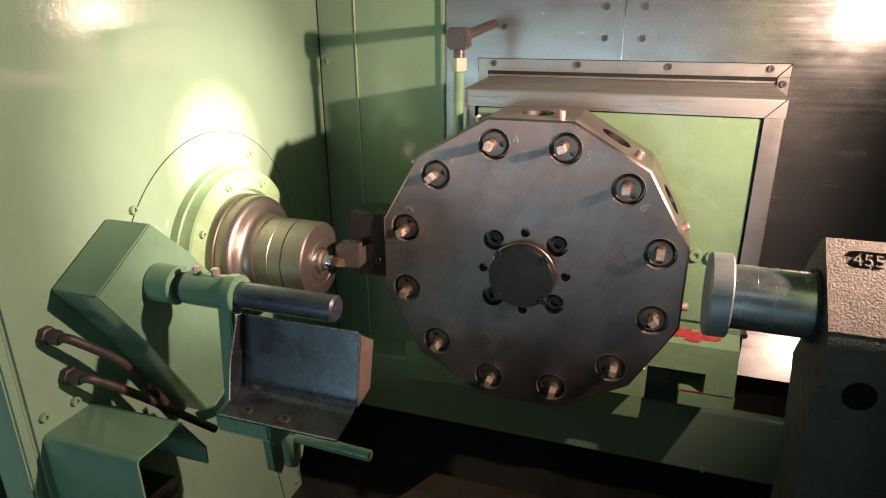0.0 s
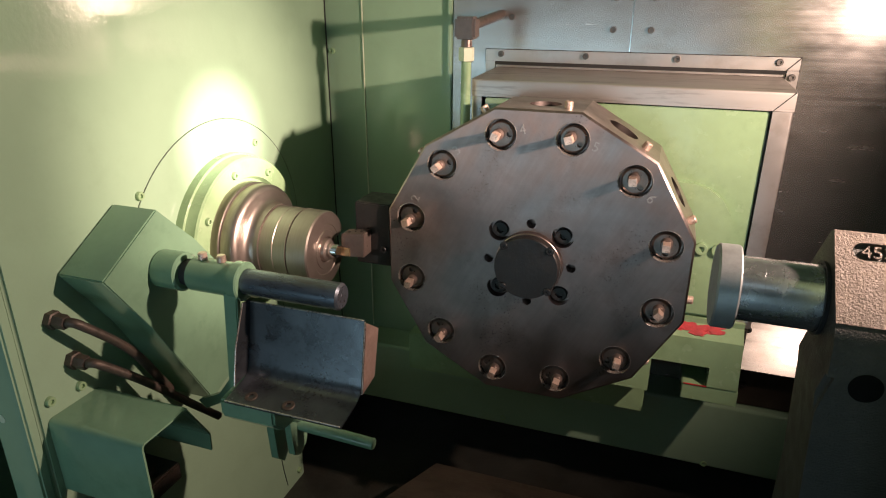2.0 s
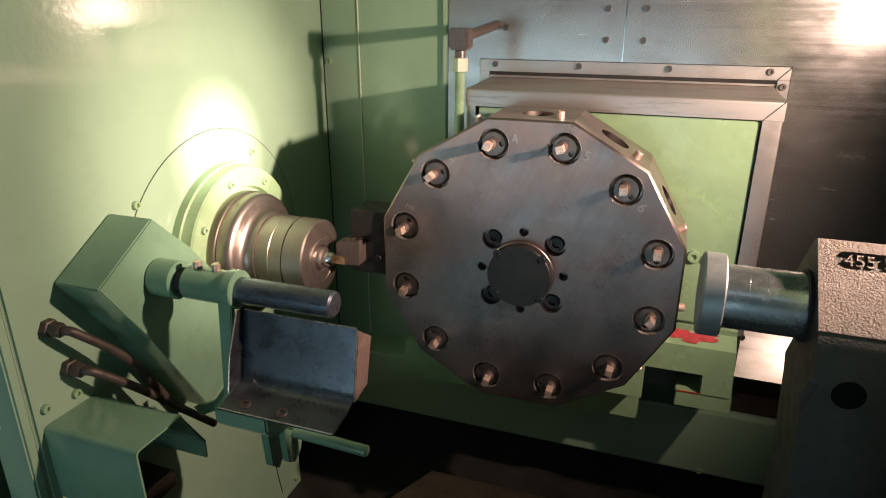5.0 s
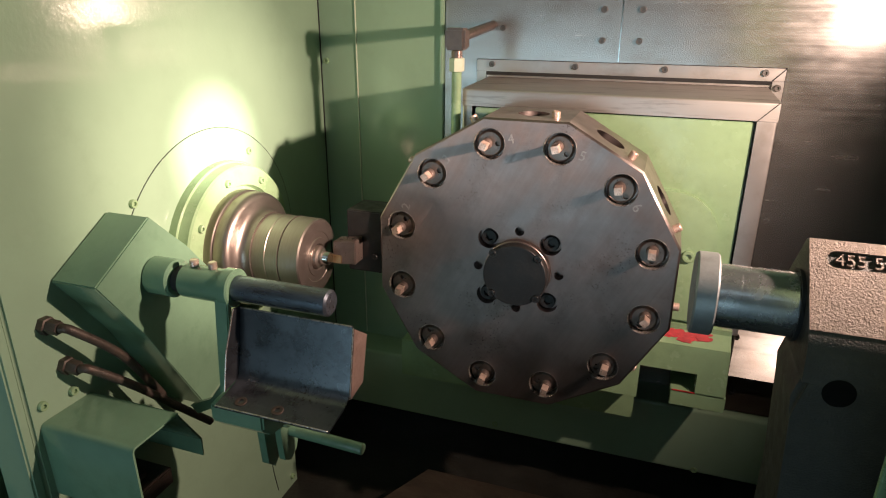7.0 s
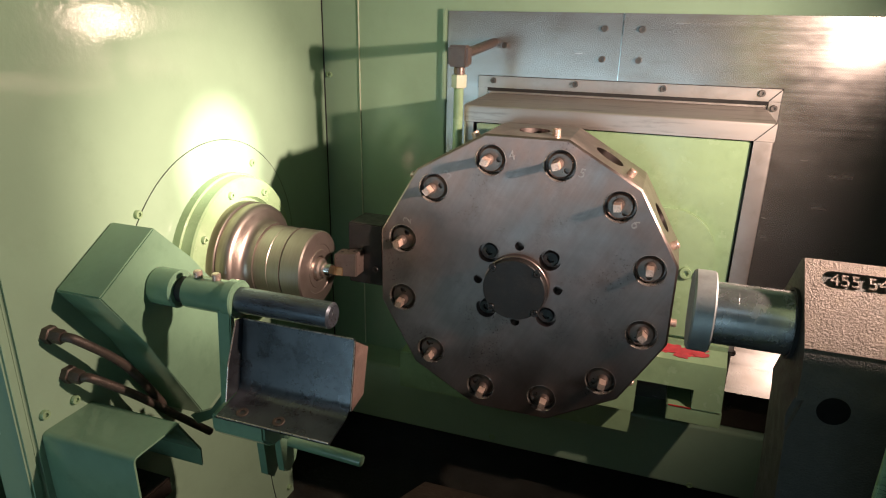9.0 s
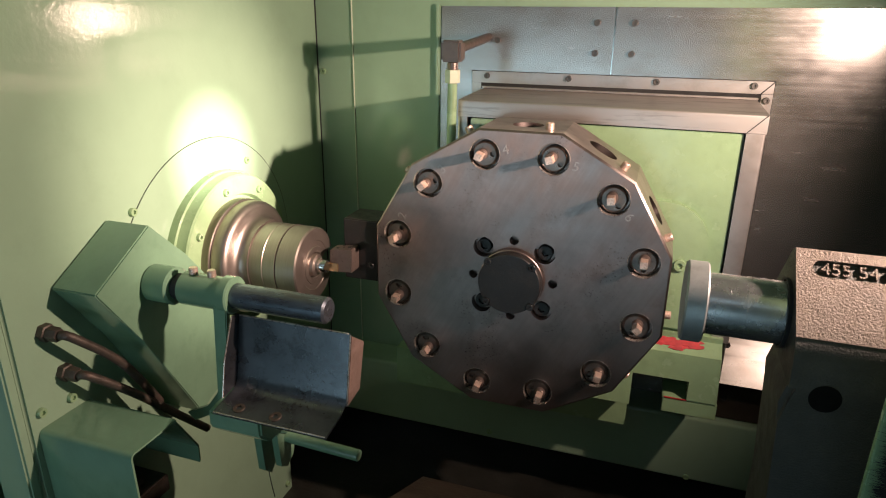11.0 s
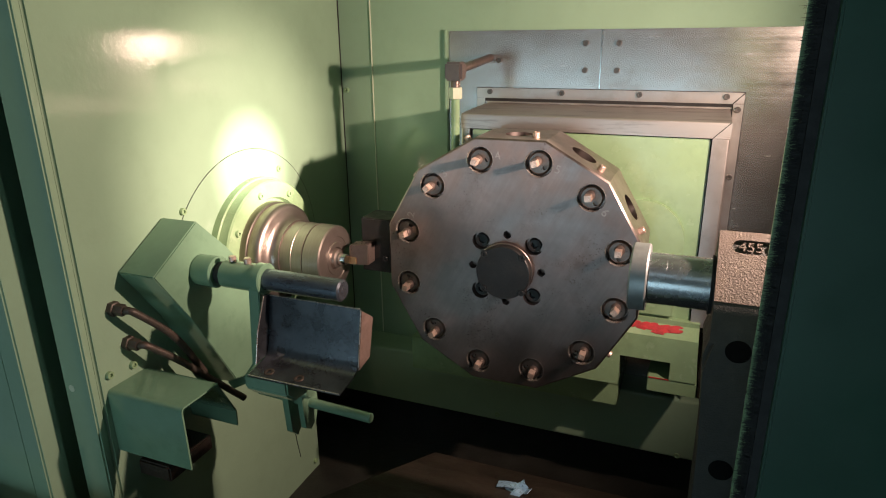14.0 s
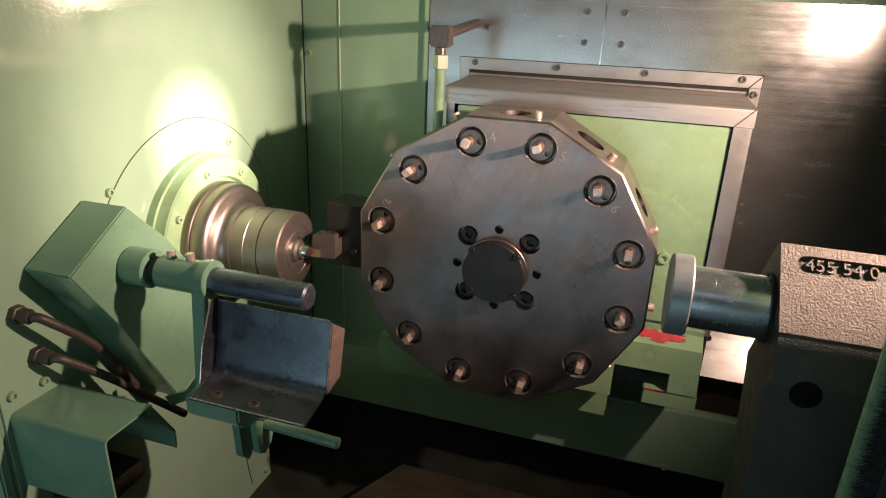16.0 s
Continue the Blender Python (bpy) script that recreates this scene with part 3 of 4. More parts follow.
bm = bmesh.new()
revolve(bm, [(0.0003, 0.0252), (0.0005, 0.0248), (-0.0012, 0.0238), (-0.015, 0.0238)], along((0, 0, 0), (0, -1, 0)), 48)
rim0 = part("recess_rim", bm, BRIGHTRIM, turret, "bright worn rim")
bm = bmesh.new()
pierced(bm, circle(0, 0, 0.0178, 40), [(circle(0.0125, 0, 0.0043, 18), 0.006)], lambda u, v, w: Vector((u, -0.0110 + w, v)))
revolve(bm, [(0.0110, 0.0178), (0.0080, 0.0208), (0.0, 0.0208)], along((0, 0, 0), (0, -1, 0)), 48)
washer0 = part("clamp_washer", bm, OXIDE, turret, "steel clamping washer with a small hole")
bm = bmesh.new()
box(bm, (-0.0056, -0.038, -0.0056), (0.0056, -0.020, 0.0056), 0.0005)
bolt0 = part("square_bolt", bm, BRASSY, turret, smooth=20)
bm = bmesh.new()
revolve(bm, [(0.0, 0.0), (0.0, 0.0088), (0.013, 0.0088), (0.0150, 0.0078), (0.0152, 0.0)], along((0, -0.006, 0), (0, -1, 0)), 24)
collar0 = part("bolt_collar", bm, SHANK, turret)
for k in range(12):
    a = math.pi / 12 + k * math.pi / 6
    tilt = math.degrees(a) - 105 + (0, 8, -6, 4, -9)[k % 5]
    m = Matrix.Translation((0.2095 * math.cos(a), 0.014, 0.2095 * math.sin(a))) @ pose(0, 0, 0, 0, -tilt)
    mr = Matrix.Translation((0.2095 * math.cos(a), 0, 0.2095 * math.sin(a)))
    if k:
        share("recess_rim", rim0, turret, mr)
    else:
        rim0.matrix_basis = mr
    lift = m @ Matrix.Translation((-0.0045, 0, 0))
    if k:
        share("clamp_washer", washer0, turret, m)
        share("bolt_collar", collar0, turret, lift)
        share("square_bolt", bolt0, turret, lift @ pose(0, 0, 0, 0, random.uniform(0, 90)))
    else:
        washer0.matrix_basis, collar0.matrix_basis, bolt0.matrix_basis = m, lift, lift
for sx in (-1, 1):
    for sz in (-1, 1):
        screw(turret, SCREW_BIG, (0.0505 * sx, 0.0155, 0.0495 * sz), (0, -1, 0))
bm = bmesh.new()
revolve(bm, [(-0.002, 0.0535), (0.010, 0.0535), (0.011, 0.0525), (0.011, 0.0505)], along((0, 0, 0), (0, -1, 0)), 64)
part("hub_ring", bm, TURRET, turret)
bm = bmesh.new()
pierced(bm, circle(0, 0, 0.0500, 64), [(circle(0.036 * sx, 0.034 * sz, 0.0068, 20), 0.003) for sx in (-1, 1) for sz in (-1, 1)], lambda u, v, w: Vector((u, -0.026 + w, v)))
revolve(bm, [(0.026, 0.0500), (0.0245, 0.0512), (0.0, 0.0512)], along((0, 0, 0), (0, -1, 0)), 64)
cap = part("hub_cap", bm, DARKSTEEL, turret, "black steel hub cap")
for sx in (-1, 1):
    for sz in (-1, 1):
        screw(cap, SCREW_DARK, (0.036 * sx, -0.0235, 0.034 * sz), (0, -1, 0))
pin0 = None
for k in range(12):
    a = k * math.pi / 6
    if k == 6:
        continue
    ca, sa = math.cos(a), math.sin(a)
    u = -0.040
    p = Vector((RI * ca - u * sa, 0.034, RI * sa + u * ca))
    d = Vector((ca, 0, sa))
    if pin0 is None:
        bm = bmesh.new()
        revolve(bm, [(-0.002, 0.0), (-0.002, 0.0065), (0.009, 0.0065), (0.0105, 0.0052), (0.0105, 0.003), (0.007, 0.003), (0.007, 0)], Matrix(), 18)
        pin0 = part("locating_pin", bm, BRASSY, turret)
        pin0.matrix_basis = along(p, p + d)
    else:
        share("locating_pin", pin0, turret, along(p, p + d))
for k, s in ((5, "2"), (4, "3"), (3, "4"), (2, "5"), (1, "6")):
    a = math.pi / 12 + k * math.pi / 6
    b = a - 0.165
    m = Matrix.Translation((0.2125 * math.cos(b), -0.0004, 0.2125 * math.sin(b))) @ pose(0, 0, 0, 90, 0, 0) @ pose(0, 0, 0, 0, 0, math.degrees(a) - 90)
    letters("stamped_number", s, 0.021, 0.0003, MARK, turret, m)

# tool in the station that faces the spindle
tool = thing("turning_tool", "dark steel tool holder with a gold carbide insert", "cutting tool", at=(-0.455, 0.99, 1.05))
bm = bmesh.new()
box(bm, (-0.519, 0.962, 1.014), (-0.4535, 1.03, 1.126), 0.002)
rehome(part("holder_block", bm, DARKSTEEL, tool), tool)
bm = bmesh.new()
prism(bm, [(-0.534, 1.034), (-0.532, 1.075), (-0.489, 1.080), (-0.490, 1.037)], XZ, 0.931, 0.9615)
bmesh.ops.bevel(bm, geom=bm.edges[:], offset=0.0015, segments=2, affect="EDGES")
rehome(part("shank", bm, SHANK, tool, "steel tool shank"), tool)
bm = bmesh.new()
box(bm, (-0.5348, 0.9285, 1.0365), (-0.516, 0.9345, 1.0515), 0.0008)
rehome(part("insert", bm, GOLD, tool, "gold carbide insert"), tool)
for x, y in ((-0.520, 0.940), (-0.514, 0.953), (-0.499, 0.944)):
    rehome(screw(tool, SCREW_TINY, (x, y, 1.0768 + (x + 0.528) * 0.0976), (0, 0, 1)), tool)
rehome(screw(tool, SCREW_DARK, (-0.466, 0.961, 1.045), (0, -1, 0)), tool)

# ---- spindle ----
spindle = thing("spindle", "turned steel spindle chuck on a pale green flange", "spindle", at=(LW, AX_Y, AX_Z))
A = pose(0, 0, 0)
bm = bmesh.new()
revolve(bm, [(0.0015, 0.152), (0.016, 0.152), (0.0175, 0.150), (0.0175, 0.1485), (0.019, 0.148), (0.036, 0.147), (0.039, 0.144), (0.039, 0.112), (0.03, 0.108), (0.03, 0)], A, 96)
fl = part("flange", bm, GREEN2, spindle, "pale green spindle flange")
for k in range(8):
    a = radians(58 + 45 * k)
    screw(fl, SCREW_GREEN, (0.0385, 0.126 * math.cos(a), 0.126 * math.sin(a)), (1, 0, 0))
bm = bmesh.new()
revolve(bm, [(0.03, 0.103), (0.046, 0.103), (0.0475, 0.1015), (0.0475, 0.0995), (0.052, 0.0995), (0.053, 0.101), (0.066, 0.101), (0.071, 0.099), (0.0745, 0.095), (0.076, 0.090), (0.077, 0.080), (0.080, 0.074), (0.086, 0.0705), (0.092, 0.0695), (0.098, 0.0695), (0.098, 0)], A, 96)
part("nose", bm, CHUCK, spindle)
bm = bmesh.new()
revolve(bm, [(0.097, 0.065), (0.098, 0.0665), (0.122, 0.0665), (0.1225, 0.0672), (0.1245, 0.0672), (0.125, 0.0665), (0.147, 0.0665), (0.1475, 0.0675), (0.149, 0.0675), (0.1495, 0.0645), (0.151, 0.0645), (0.1515, 0.067), (0.166, 0.0668), (0.166, 0)], A, 96)
part("chuck_body", bm, CHUCK, spindle)
bm = bmesh.new()
sector(bm, [(0.1661, 0.022), (0.1661, 0.0668), (0.186, 0.0665), (0.1885, 0.0645), (0.1895, 0.044), (0.1885, 0.043), (0.1885, 0.034), (0.190, 0.033), (0.190, 0.024), (0.188, 0.022)], A, radians(15), radians(345))
part("slotted_face", bm, CHUCK, spindle, "bright turned chuck face with a milled slot")
bm = bmesh.new()
revolve(bm, [(0.187, 0.021), (0.194, 0.019), (0.196, 0.014), (0.200, 0.0125), (0.200, 0)], A, 40)
part("collet", bm, CHUCK, spindle)
bm = bmesh.new()
revolve(bm, [(0.195, 0.0112), (0.211, 0.0112), (0.2125, 0.0104), (0.2125, 0)], A, 32)
part("workpiece", bm, BRIGHT, spindle, "bright turned steel pin held in the collet")

# ---- tailstock ----
tail = thing("tailstock", "grey cast-iron swing tailstock with a ground steel quill", "tailstock", at=(0.25, 0.70, 0.40))
QY, QZ = 0.680, 1.174
bm = bmesh.new()
o, vx = Vector((0.136, 0.690, 1.243)), Vector((0, -0.756, -0.655))
nn = Vector((0, -0.655, 0.756))
slope = lambda u, v, w: o + Vector((u, 0, 0)) + vx * v - nn * w
pill = [(0.0245 + 0.0095 * math.cos(a), 0.0215 + 0.0095 * math.sin(a)) for a in [math.pi / 2 + math.pi * k / 10 for k in range(11)]] + [(0.120 + 0.0095 * math.cos(a), 0.0215 + 0.0095 * math.sin(a)) for a in [-math.pi / 2 + math.pi * k / 10 for k in range(11)]]
pierced(bm, [(0, 0), (0.26, 0), (0.26, 0.099), (0, 0.099)], [(pill, 0.0045)], slope)
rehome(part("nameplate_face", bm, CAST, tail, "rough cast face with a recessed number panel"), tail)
bm = bmesh.new()
pf = [(0.690, 1.2425), (0.6155, 1.1775), (0.606, 1.16), (0.600, 1.10), (0.600, 0.41), (0.76, 0.41), (0.76, 1.235), (0.75, 1.243)]
pf = [p for p in pf if p[1] > 0.5]
pf[3:] = [(0.602, 1.13), (0.76, 1.13), (0.76, 1.175), (0.700, 1.2385)]
a = [bm.verts.new(Vector((0.136, y, z))) for y, z in pf]
b = [bm.verts.new(Vector((0.396, y, z))) for y, z in pf]
bm.faces.new(a), bm.faces.new(b)
for i in range(1, len(pf)):
    j = (i + 1) % len(pf)
    bm.faces.new((a[i], b[i], b[j], a[j]))
rehome(part("head", bm, CASTDARK, tail, "rough casting, darkened for its shaded front"), tail)
bm = bmesh.new()
prism(bm, [(0.136, 1.1298), (0.131, 1.11), (0.133, 1.09), (0.139, 0.98), (0.142, 0.41), (0.396, 0.41), (0.396, 1.1298)], XZ, 0.6025, 0.700)
bmesh.ops.bevel(bm, geom=[e for e in bm.edges if all(abs(v.co.y - 0.6025) < 1e-5 for v in e.verts) and max(v.co.z for v in e.verts) - min(v.co.z for v in e.verts) > 0.005], offset=0.006, segments=3, affect="EDGES")
rehome(part("swing_arm", bm, CASTDARK, tail, "rough cast arm, darkened for its shaded front"), tail)
mt = Matrix.Translation(slope(0.0550, 0.0218, 0.0030)) @ Matrix((( 1, 0, 0), (0, 0.756, -0.655), (0, 0.655, 0.756))).to_4x4()
# thin dark floor: the shadow in the number recess as colour
bm = bmesh.new()
prism(bm, [(0.022 + (u - 0.0245) * 0.985 + 0.0025, 0.0215 + (v - 0.0215) * 0.97) for u, v in pill], slope, 0.0037, 0.0043)
rehome(part("number_shade", bm, CASTDARK, tail, "recess floor, darkened for the shade in it"), tail)
rehome(letters("casting_number", "455 54 0", 0.0185, 0.0025, CAST, tail, mt), tail)
bm = bmesh.new()
revolve(bm, [(-0.02, 0.0333), (0.040, 0.0333), (0.0402, 0.0331), (0.056, 0.0331), (0.0562, 0.0333), (0.0765, 0.0333), (0.0785, 0.031), (0.0785, 0)], along((0.136, QY, QZ), (0, QY, QZ)), 64)
rehome(part("quill", bm, QUILL, tail, "ground steel quill"), tail)
bm = bmesh.new()
revolve(bm, [(0.0778, 0.0), (0.0778, 0.0420), (0.0795, 0.0437), (0.0978, 0.0437), (0.1000, 0.0418), (0.1000, 0.0)], along((0.136, QY, QZ), (0, QY, QZ)), 64)
rehome(part("quill_cap", bm, CAPSTEEL, tail, "grey steel end disc"), tail)
bm = bmesh.new()
revolve(bm, [(-0.001, 0.036), (0.004, 0.0375), (0.004, 0.0347)], along((0.136, QY, QZ), (0, QY, QZ)), 48)
rehome(part("quill_seal", bm, BLACK, tail), tail)
# flat discs, no holes: the darkness inside the bores is in their colour
for z in (1.124, 0.962):
    bm = bmesh.new()
    revolve(bm, [(0.0004, 0.0142), (0.0010, 0.0128), (0.0004, 0.0)], along((0.168, 0.6025, z), (0.168, 0, z)), 32)
    rehome(part("bore", bm, BORE, tail, "near-black disc for the darkness inside a round bore"), tail)
bm = bmesh.new()
box(bm, (0.153, 0.7005, 0.41), (0.19, 0.76, 1.03), 0.012)
rehome(part("side_cover", bm, CASTDARK, tail), tail)

# ---- sliding door with its brush seal ----
door = thing("sliding_door", "dark green sliding machine door with a black bristle seal", "door", at=(0.6, 0.44, 0.4))
bm = bmesh.new()
box(bm, (0.185, 0.425, 0.41), (1.09, 0.455, 2.05), 0.002)
rehome(part("panel", bm, DOORGREEN, door), door)
bm = bmesh.new()
box(bm, (0.168, 0.470, 0.41), (0.30, 0.476, 2.05), 0.001)
box(bm, (0.20, 0.454, 0.41), (0.30, 0.471, 2.05), 0.001)
rehome(part("inner_lip", bm, GREEN2, door, "lighter green inner lip"), door)
bm = bmesh.new()
random.seed(3)
box(bm, (0.173, 0.437, 0.41), (0.189, 0.454, 2.05), 0.004)
for i in range(14000):
    z = random.uniform(0.42, 2.0)
    y = random.uniform(0.436, 0.4555)
    x0, length, r = 0.176, random.gauss(0.009, 0.0018) + (0.005 if random.random() < 0.03 else 0), 0.0005
    tip = Vector((x0 - length, y + random.gauss(0, 0.0015), z + random.gauss(0, 0.0022)))
    base = Vector((x0, y, z))
    q = [bm.verts.new(base + Vector(d) * r) for d in ((0, 1, 0), (0, -0.5, 0.87), (0, -0.5, -0.87))] + [bm.verts.new(tip)]
    bm.faces.new((q[0], q[1], q[3])), bm.faces.new((q[1], q[2], q[3])), bm.faces.new((q[2], q[0], q[3]))
br = part("brush_seal", bm, BLACK, door, "black bristle seal", smooth=0)
rehome(tagged(br, kind="stuff"), door)

# ---- swing-arm housing on the headstock wall ----
arm = thing("probe_housing", "green painted sheet-steel arm housing on the headstock wall", "housing", at=(LW, 0.65, 0.9))
bm = bmesh.new()
hp = [(0.668, 1.183), (0.562, 1.119), (0.628, 1.022), (0.723, 0.845), (0.775, 0.865), (0.790, 1.05), (0.731, 1.120)]
prism(bm, hp, YZ, LW + 0.0005, -0.667)
bmesh.ops.bevel(bm, geom=bm.edges[:], offset=0.002, segments=2, affect="EDGES")
rehome(part("housing_box", bm, MINT, arm), arm)
PY, PZ = 0.663, 1.099
bm = bmesh.new()
rod(bm, (-0.668, PY, PZ), (-0.626, PY, PZ), 0.027, 40, 0.003)
rehome(part("boss", bm, MINT, arm), arm)
bm = bmesh.new()
rod(bm, (-0.627, PY, PZ), (-0.612, PY, PZ), 0.0185, 32)
rehome(part("collar", bm, BLACK, arm, "dark rubber collar"), arm)

clamp = thing("parts_catcher", "steel parts catcher tray on a green clamp bracket", "parts catcher", at=(-0.55, PY, 0.98))
bm = bmesh.new()
revolve(bm, [(0, 0), (0, 0.021), (0.002, 0.0235), (0.066, 0.0235), (0.068, 0.0265), (0.081, 0.0265), (0.083, 0.0245), (0.083, 0)], along((-0.613, PY, PZ), (0, PY, PZ)), 48)
rehome(part("clamp_sleeve", bm, MINT, clamp), clamp)
for x in (-0.596, -0.566):
    bm = bmesh.new()
    rod(bm, (x, PY, PZ + 0.0225), (x, PY, PZ + 0.033), 0.0062, 18)
    rehome(part("clamp_bolt", bm, BRASSY, clamp), clamp)
bm = bmesh.new()
rod(bm, (-0.532, PY, PZ), (-0.388, PY, PZ), 0.0178, 48, 0.003)
revolve(bm, [(0.0, 0.006), (0.0006, 0.0055), (0.0006, 0)], along((-0.3879, PY, PZ), (0, PY, PZ)), 20)
rehome(part("round_bar", bm, BLUED, clamp, "blued round steel bar"), clamp)
bm = bmesh.new()
prism(bm, [(-0.552, 1.09), (-0.531, 1.09), (-0.543, 0.93), (-0.563, 0.93)], XZ, 0.640, 0.650)
bmesh.ops.bevel(bm, geom=bm.edges[:], offset=0.0015, segments=2, affect="EDGES")
rehome(part("hanger_strap", bm, MINT, clamp), clamp)
bm = bmesh.new()
sheet(bm, [(0.648, 1.079), (0.629, 0.982), (0.574, 0.973)], 0.003, YZ, -0.517, -0.352, 0.016)
tray = rehome(part("tray", bm, TRAY, clamp, "bent dark steel tray with worn bottom"), clamp)
bm = bmesh.new()
prism(bm, [(0.649, 1.076), (0.683, 1.052), (0.666, 0.990), (0.631, 0.984)], YZ, -0.3525, -0.3495)
rehome(part("tray_side", bm, LITSHEET, clamp, "tray side, tinted as lit warm by the lamp"), clamp)
bm = bmesh.new()
prism(bm, [(0.650, 1.080), (0.634, 1.083), (0.610, 1.03), (0.598, 0.979), (0.631, 0.984)], YZ, -0.5195, -0.5172)
rehome(part("tray_side", bm, TRAY, clamp), clamp)
bm = bmesh.new()
for p, q in (((-0.518, 0.634, 1.083), (-0.518, 0.610, 1.03)), ((-0.518, 0.610, 1.03), (-0.518, 0.598, 0.979)), ((-0.516, 0.6475, 1.0795), (-0.353, 0.6475, 1.0795)),
             ((-0.3505, 0.6475, 1.078), (-0.3505, 0.6295, 0.984)), ((-0.516, 0.5738, 0.9735), (-0.353, 0.5738, 0.9735))):
    rod(bm, p, q, 0.0011, 8)
rehome(part("worn_edge", bm, BRIGHTRIM, clamp, "bright worn sheet edge"), clamp)
for x, y in ((-0.487, 0.590), (-0.432, 0.589)):
    rehome(screw(clamp, SCREW_FLAT, (x, y, 0.9735), (0, -0.19, 0.98)), clamp)
bm = bmesh.new()
prism(bm, [(0.580, 0.9685), (0.580, 0.945), (0.600, 0.925), (0.690, 0.915), (0.700, 0.96), (0.660, 0.9805)], YZ, -0.530, -0.450)
bmesh.ops.bevel(bm, geom=bm.edges[:], offset=0.003, segments=2, affect="EDGES")
rehome(part("bracket", bm, MINT, clamp), clamp)
bm = bmesh.new()
prism(bm, [(-0.652, 0.878), (-0.640, 0.866), (-0.604, 0.886), (-0.556, 0.950), (-0.568, 0.958), (-0.612, 0.898)], XZ, 0.676, 0.684)
rehome(part("link_plate", bm, MINT, clamp), clamp)
bm = bmesh.new()
tube(bm, [(-0.530, 0.697, 0.795), (-0.527, 0.697, 0.765), (-0.523, 0.698, 0.735)], 0.0007, 6)
rehome(part("wire_end", bm, BLACK, clamp, "thin black wire end hanging down"), clamp)
bm = bmesh.new()
rod(bm, (-0.545, 0.675, 0.905), (-0.47, 0.675, 0.905), 0.02, 32, 0.003)
rehome(part("pivot_lug", bm, MINT, clamp), clamp)
bm = bmesh.new()
rod(bm, (-0.60, 0.70, 0.86), (-0.371, 0.70, 0.851), 0.0088, 24)
rehome(part("lever", bm, MINT, clamp), clamp)
bm = bmesh.new()
prism(bm, [(0.672, 0.92), (0.715, 0.92), (0.722, 0.84), (0.712, 0.800), (0.695, 0.785), (0.680, 0.80), (0.676, 0.85)], YZ, -0.534, -0.522)
rehome(part("fork_plate", bm, MINT, clamp), clamp)
bm = bmesh.new()
prism(bm, [(0.672, 0.92), (0.715, 0.92), (0.722, 0.84), (0.712, 0.815), (0.695, 0.805), (0.680, 0.815), (0.676, 0.85)], YZ, -0.502, -0.492)
rehome(part("fork_plate", bm, MINT, clamp), clamp)

# ---- lower chip guard and hoses ----
guard = thing("chip_guard", "bent green sheet-steel guard on the headstock wall", "guard", at=(LW, 0.55, 0.85))
bm = bmesh.new()
sheet(bm, [(0.508, 0.825), (0.506, 0.934), (0.586, 0.934)], 0.003, YZ, LW + 0.0005, -0.59, 0.006)
rehome(part("guard_sheet", bm, MINT, guard), guard)
bm = bmesh.new()
flap = [((LW + 0.0005, 0.5862, 0.934), (-0.590, 0.5862, 0.934), (-0.632, 0.668, 0.828), (LW + 0.0005, 0.668, 0.828)), ((LW + 0.0005, 0.668, 0.828), (-0.632, 0.668, 0.828), (-0.636, 0.672, 0.795), (LW + 0.0005, 0.672, 0.795))]
for quad in flap:
    top = [bm.verts.new(Vector(p)) for p in quad]
    low = [bm.verts.new(Vector(p) + Vector((0, -0.0024, -0.0018))) for p in quad]
    bm.faces.new(top), bm.faces.new(low[::-1])
    for i in range(4):
        bm.faces.new((top[i], low[i], low[(i + 1) % 4], top[(i + 1) % 4]))
rehome(part("rear_flap", bm, MINT, guard), guard)
bm = bmesh.new()
box(bm, (LW + 0.001, 0.535, 0.755), (-0.672, 0.640, 0.785), 0.003)
box(bm, (LW + 0.001, 0.560, 0.7855), (-0.690, 0.610, 0.800), 0.002)
tagged(part("hinge_block", bm, RUST), "rusty brown hinge block on the headstock wall", "hinge block")


def hose(name, label, start, pts):
    h = thing(name, label, "hose", "coolant hoses", at=start)
    s = Vector(start)
    bm = bmesh.new()
    revolve(bm, [(0, 0), (0, 0.0125), (0.010, 0.0125), (0.011, 0.010), (0.026, 0.010), (0.028, 0.0085), (0.028, 0)], along((LW, s.y, s.z), (0, s.y, s.z)), 6)
    rehome(part("fitting", bm, RUST, h, "rusty hexagon fitting"), h)
    bm = bmesh.new()
    tube(bm, [(LW + 0.028, s.y, s.z)] + pts, 0.0062)
    rehome(part("tube", bm, RUST, h), h)
    return h


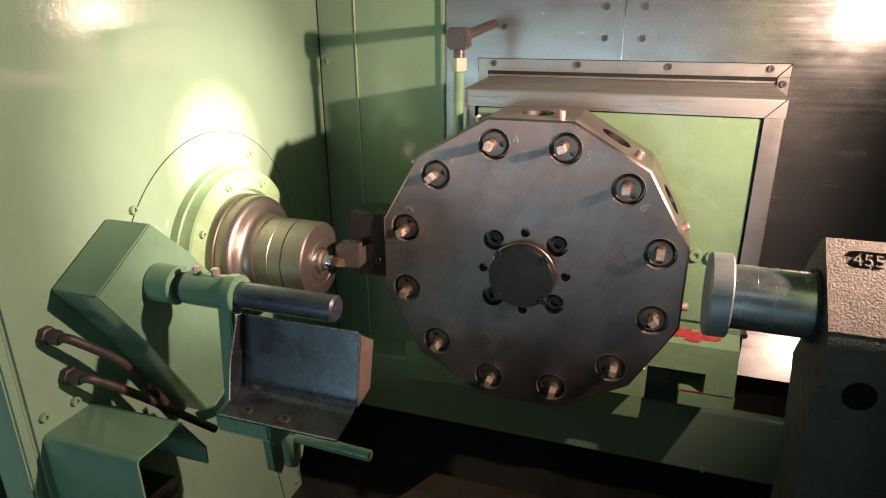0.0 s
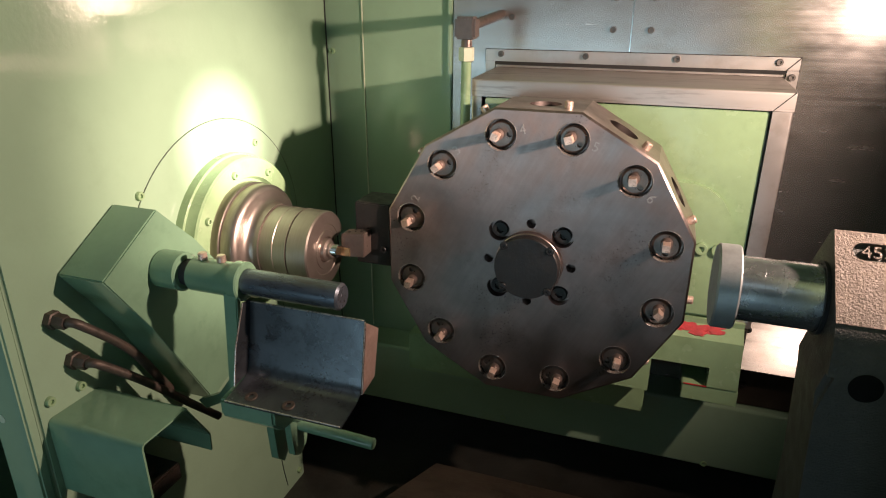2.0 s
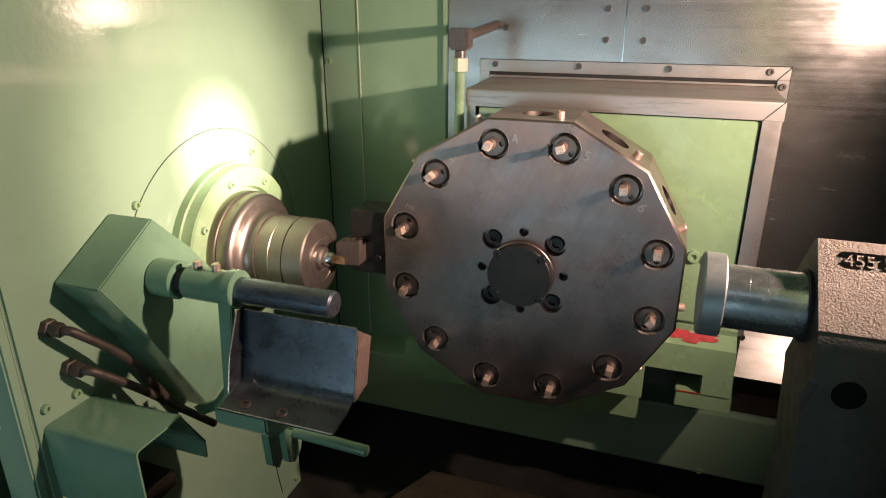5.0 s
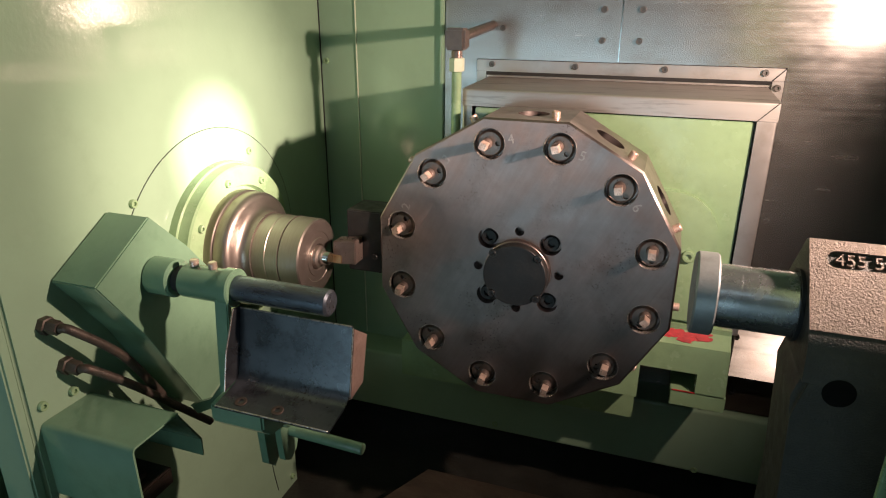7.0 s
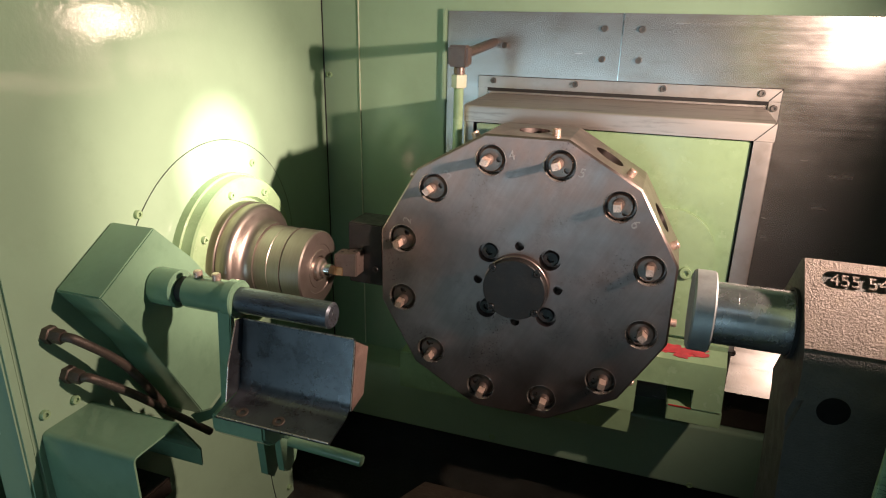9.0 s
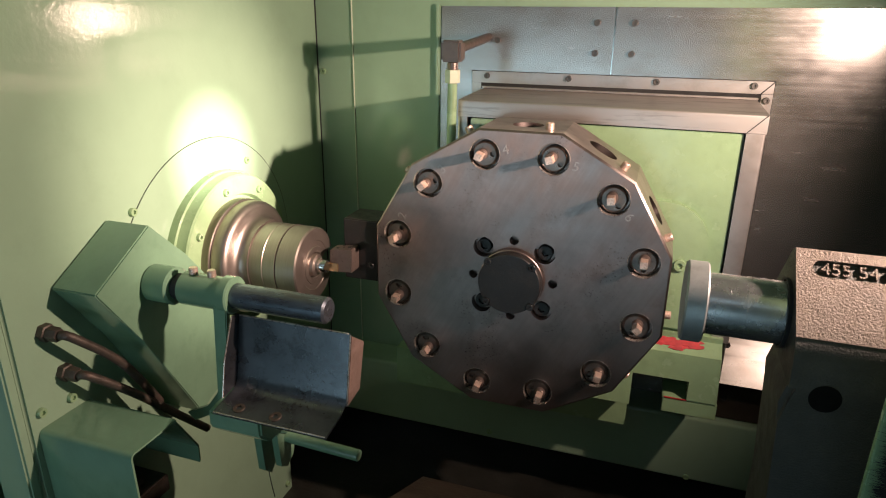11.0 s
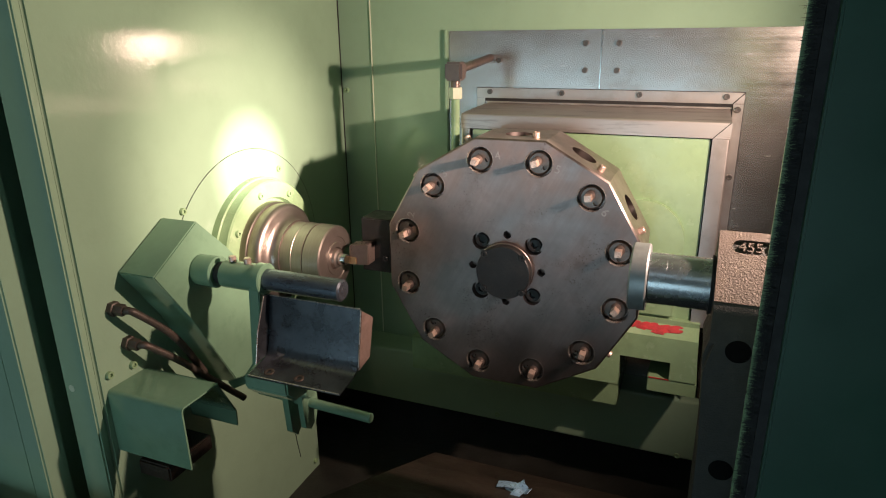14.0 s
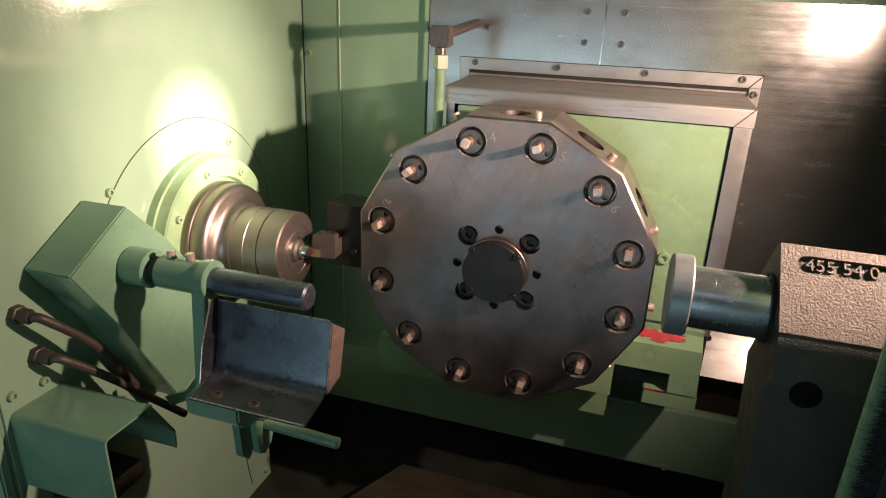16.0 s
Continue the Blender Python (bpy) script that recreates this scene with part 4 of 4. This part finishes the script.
hose("coolant_hose", "rusty brown metal coolant hose screwed into the wall", (LW, 0.540, 1.066), [(-0.70, 0.548, 1.06), (-0.685, 0.60, 1.0), (-0.68, 0.645, 0.92), (-0.68, 0.652, 0.905)])
hose("coolant_hose", "rusty brown metal coolant hose screwed into the wall", (LW, 0.556, 0.998), [(-0.70, 0.562, 0.995), (-0.682, 0.61, 0.945), (-0.668, 0.67, 0.875), (-0.652, 0.714, 0.823)])

# sloping chip chute with a curl of swarf on it
chute_z = lambda y: 0.60 + (0.925 - y) * 0.5
chute = thing("chip_chute", "rust-brown oily sloping sheet-steel chip chute under the turret", "chip chute", at=(-0.18, 0.75, 0.40))
bm = bmesh.new()
sheet(bm, [(0.45, chute_z(0.45) - 0.003), (1.05, chute_z(1.05) - 0.003), (1.06, chute_z(1.05) - 0.03)][::-1], -0.003, YZ, -0.40, 0.04, 0.004)
rehome(part("sloping_sheet", bm, PAN, chute), chute)
for x in (-0.397, 0.034):
    bm = bmesh.new()
    prism(bm, [(0.45, 0.401), (1.045, 0.401), (1.045, chute_z(1.05) - 0.006), (0.45, chute_z(0.45) - 0.009)], YZ, x, x + 0.003)
    rehome(part("side_skirt", bm, PAN, chute), chute)
chips = thing("swarf", "bluish corrugated curl of steel swarf on the chip chute", "swarf", at=(-0.185, 0.89, chute_z(0.89)))
for i in range(7):
    bm = bmesh.new()
    y = 0.915 - i * 0.0062
    p = Vector((-0.205 + i * 0.0012, y, chute_z(y) + 0.004))
    sheet(bm, [(0, 0), (0.018, 0.003), (0.036, 0.0035), (0.056 - i * 0.002, 0.0)], 0.0012, lambda u, v, w, p=p: p + Vector((u, w, v + u * 0.06)), -0.0022, 0.0022, 0.004)
    rehome(part("chip", bm, SWARF, chips), chips)
for x, y, turn, size in ((-0.160, 0.885, 25, 0.020), (-0.140, 0.880, -30, 0.016), (-0.150, 0.865, 60, 0.018)):
    bm = bmesh.new()
    sheet(bm, [(-size, 0.0), (-size * 0.3, size * 0.35), (size * 0.4, size * 0.3), (size, size * 0.7)], 0.0008, lambda u, v, w, x=x, y=y, turn=turn: pose(x, y, chute_z(y) + 0.004, 20, -12, turn) @ Vector((u, w, v)), -size * 0.4, size * 0.5, size * 0.2)
    rehome(part("chip", bm, SWARF, chips, "flat blued chip"), chips)
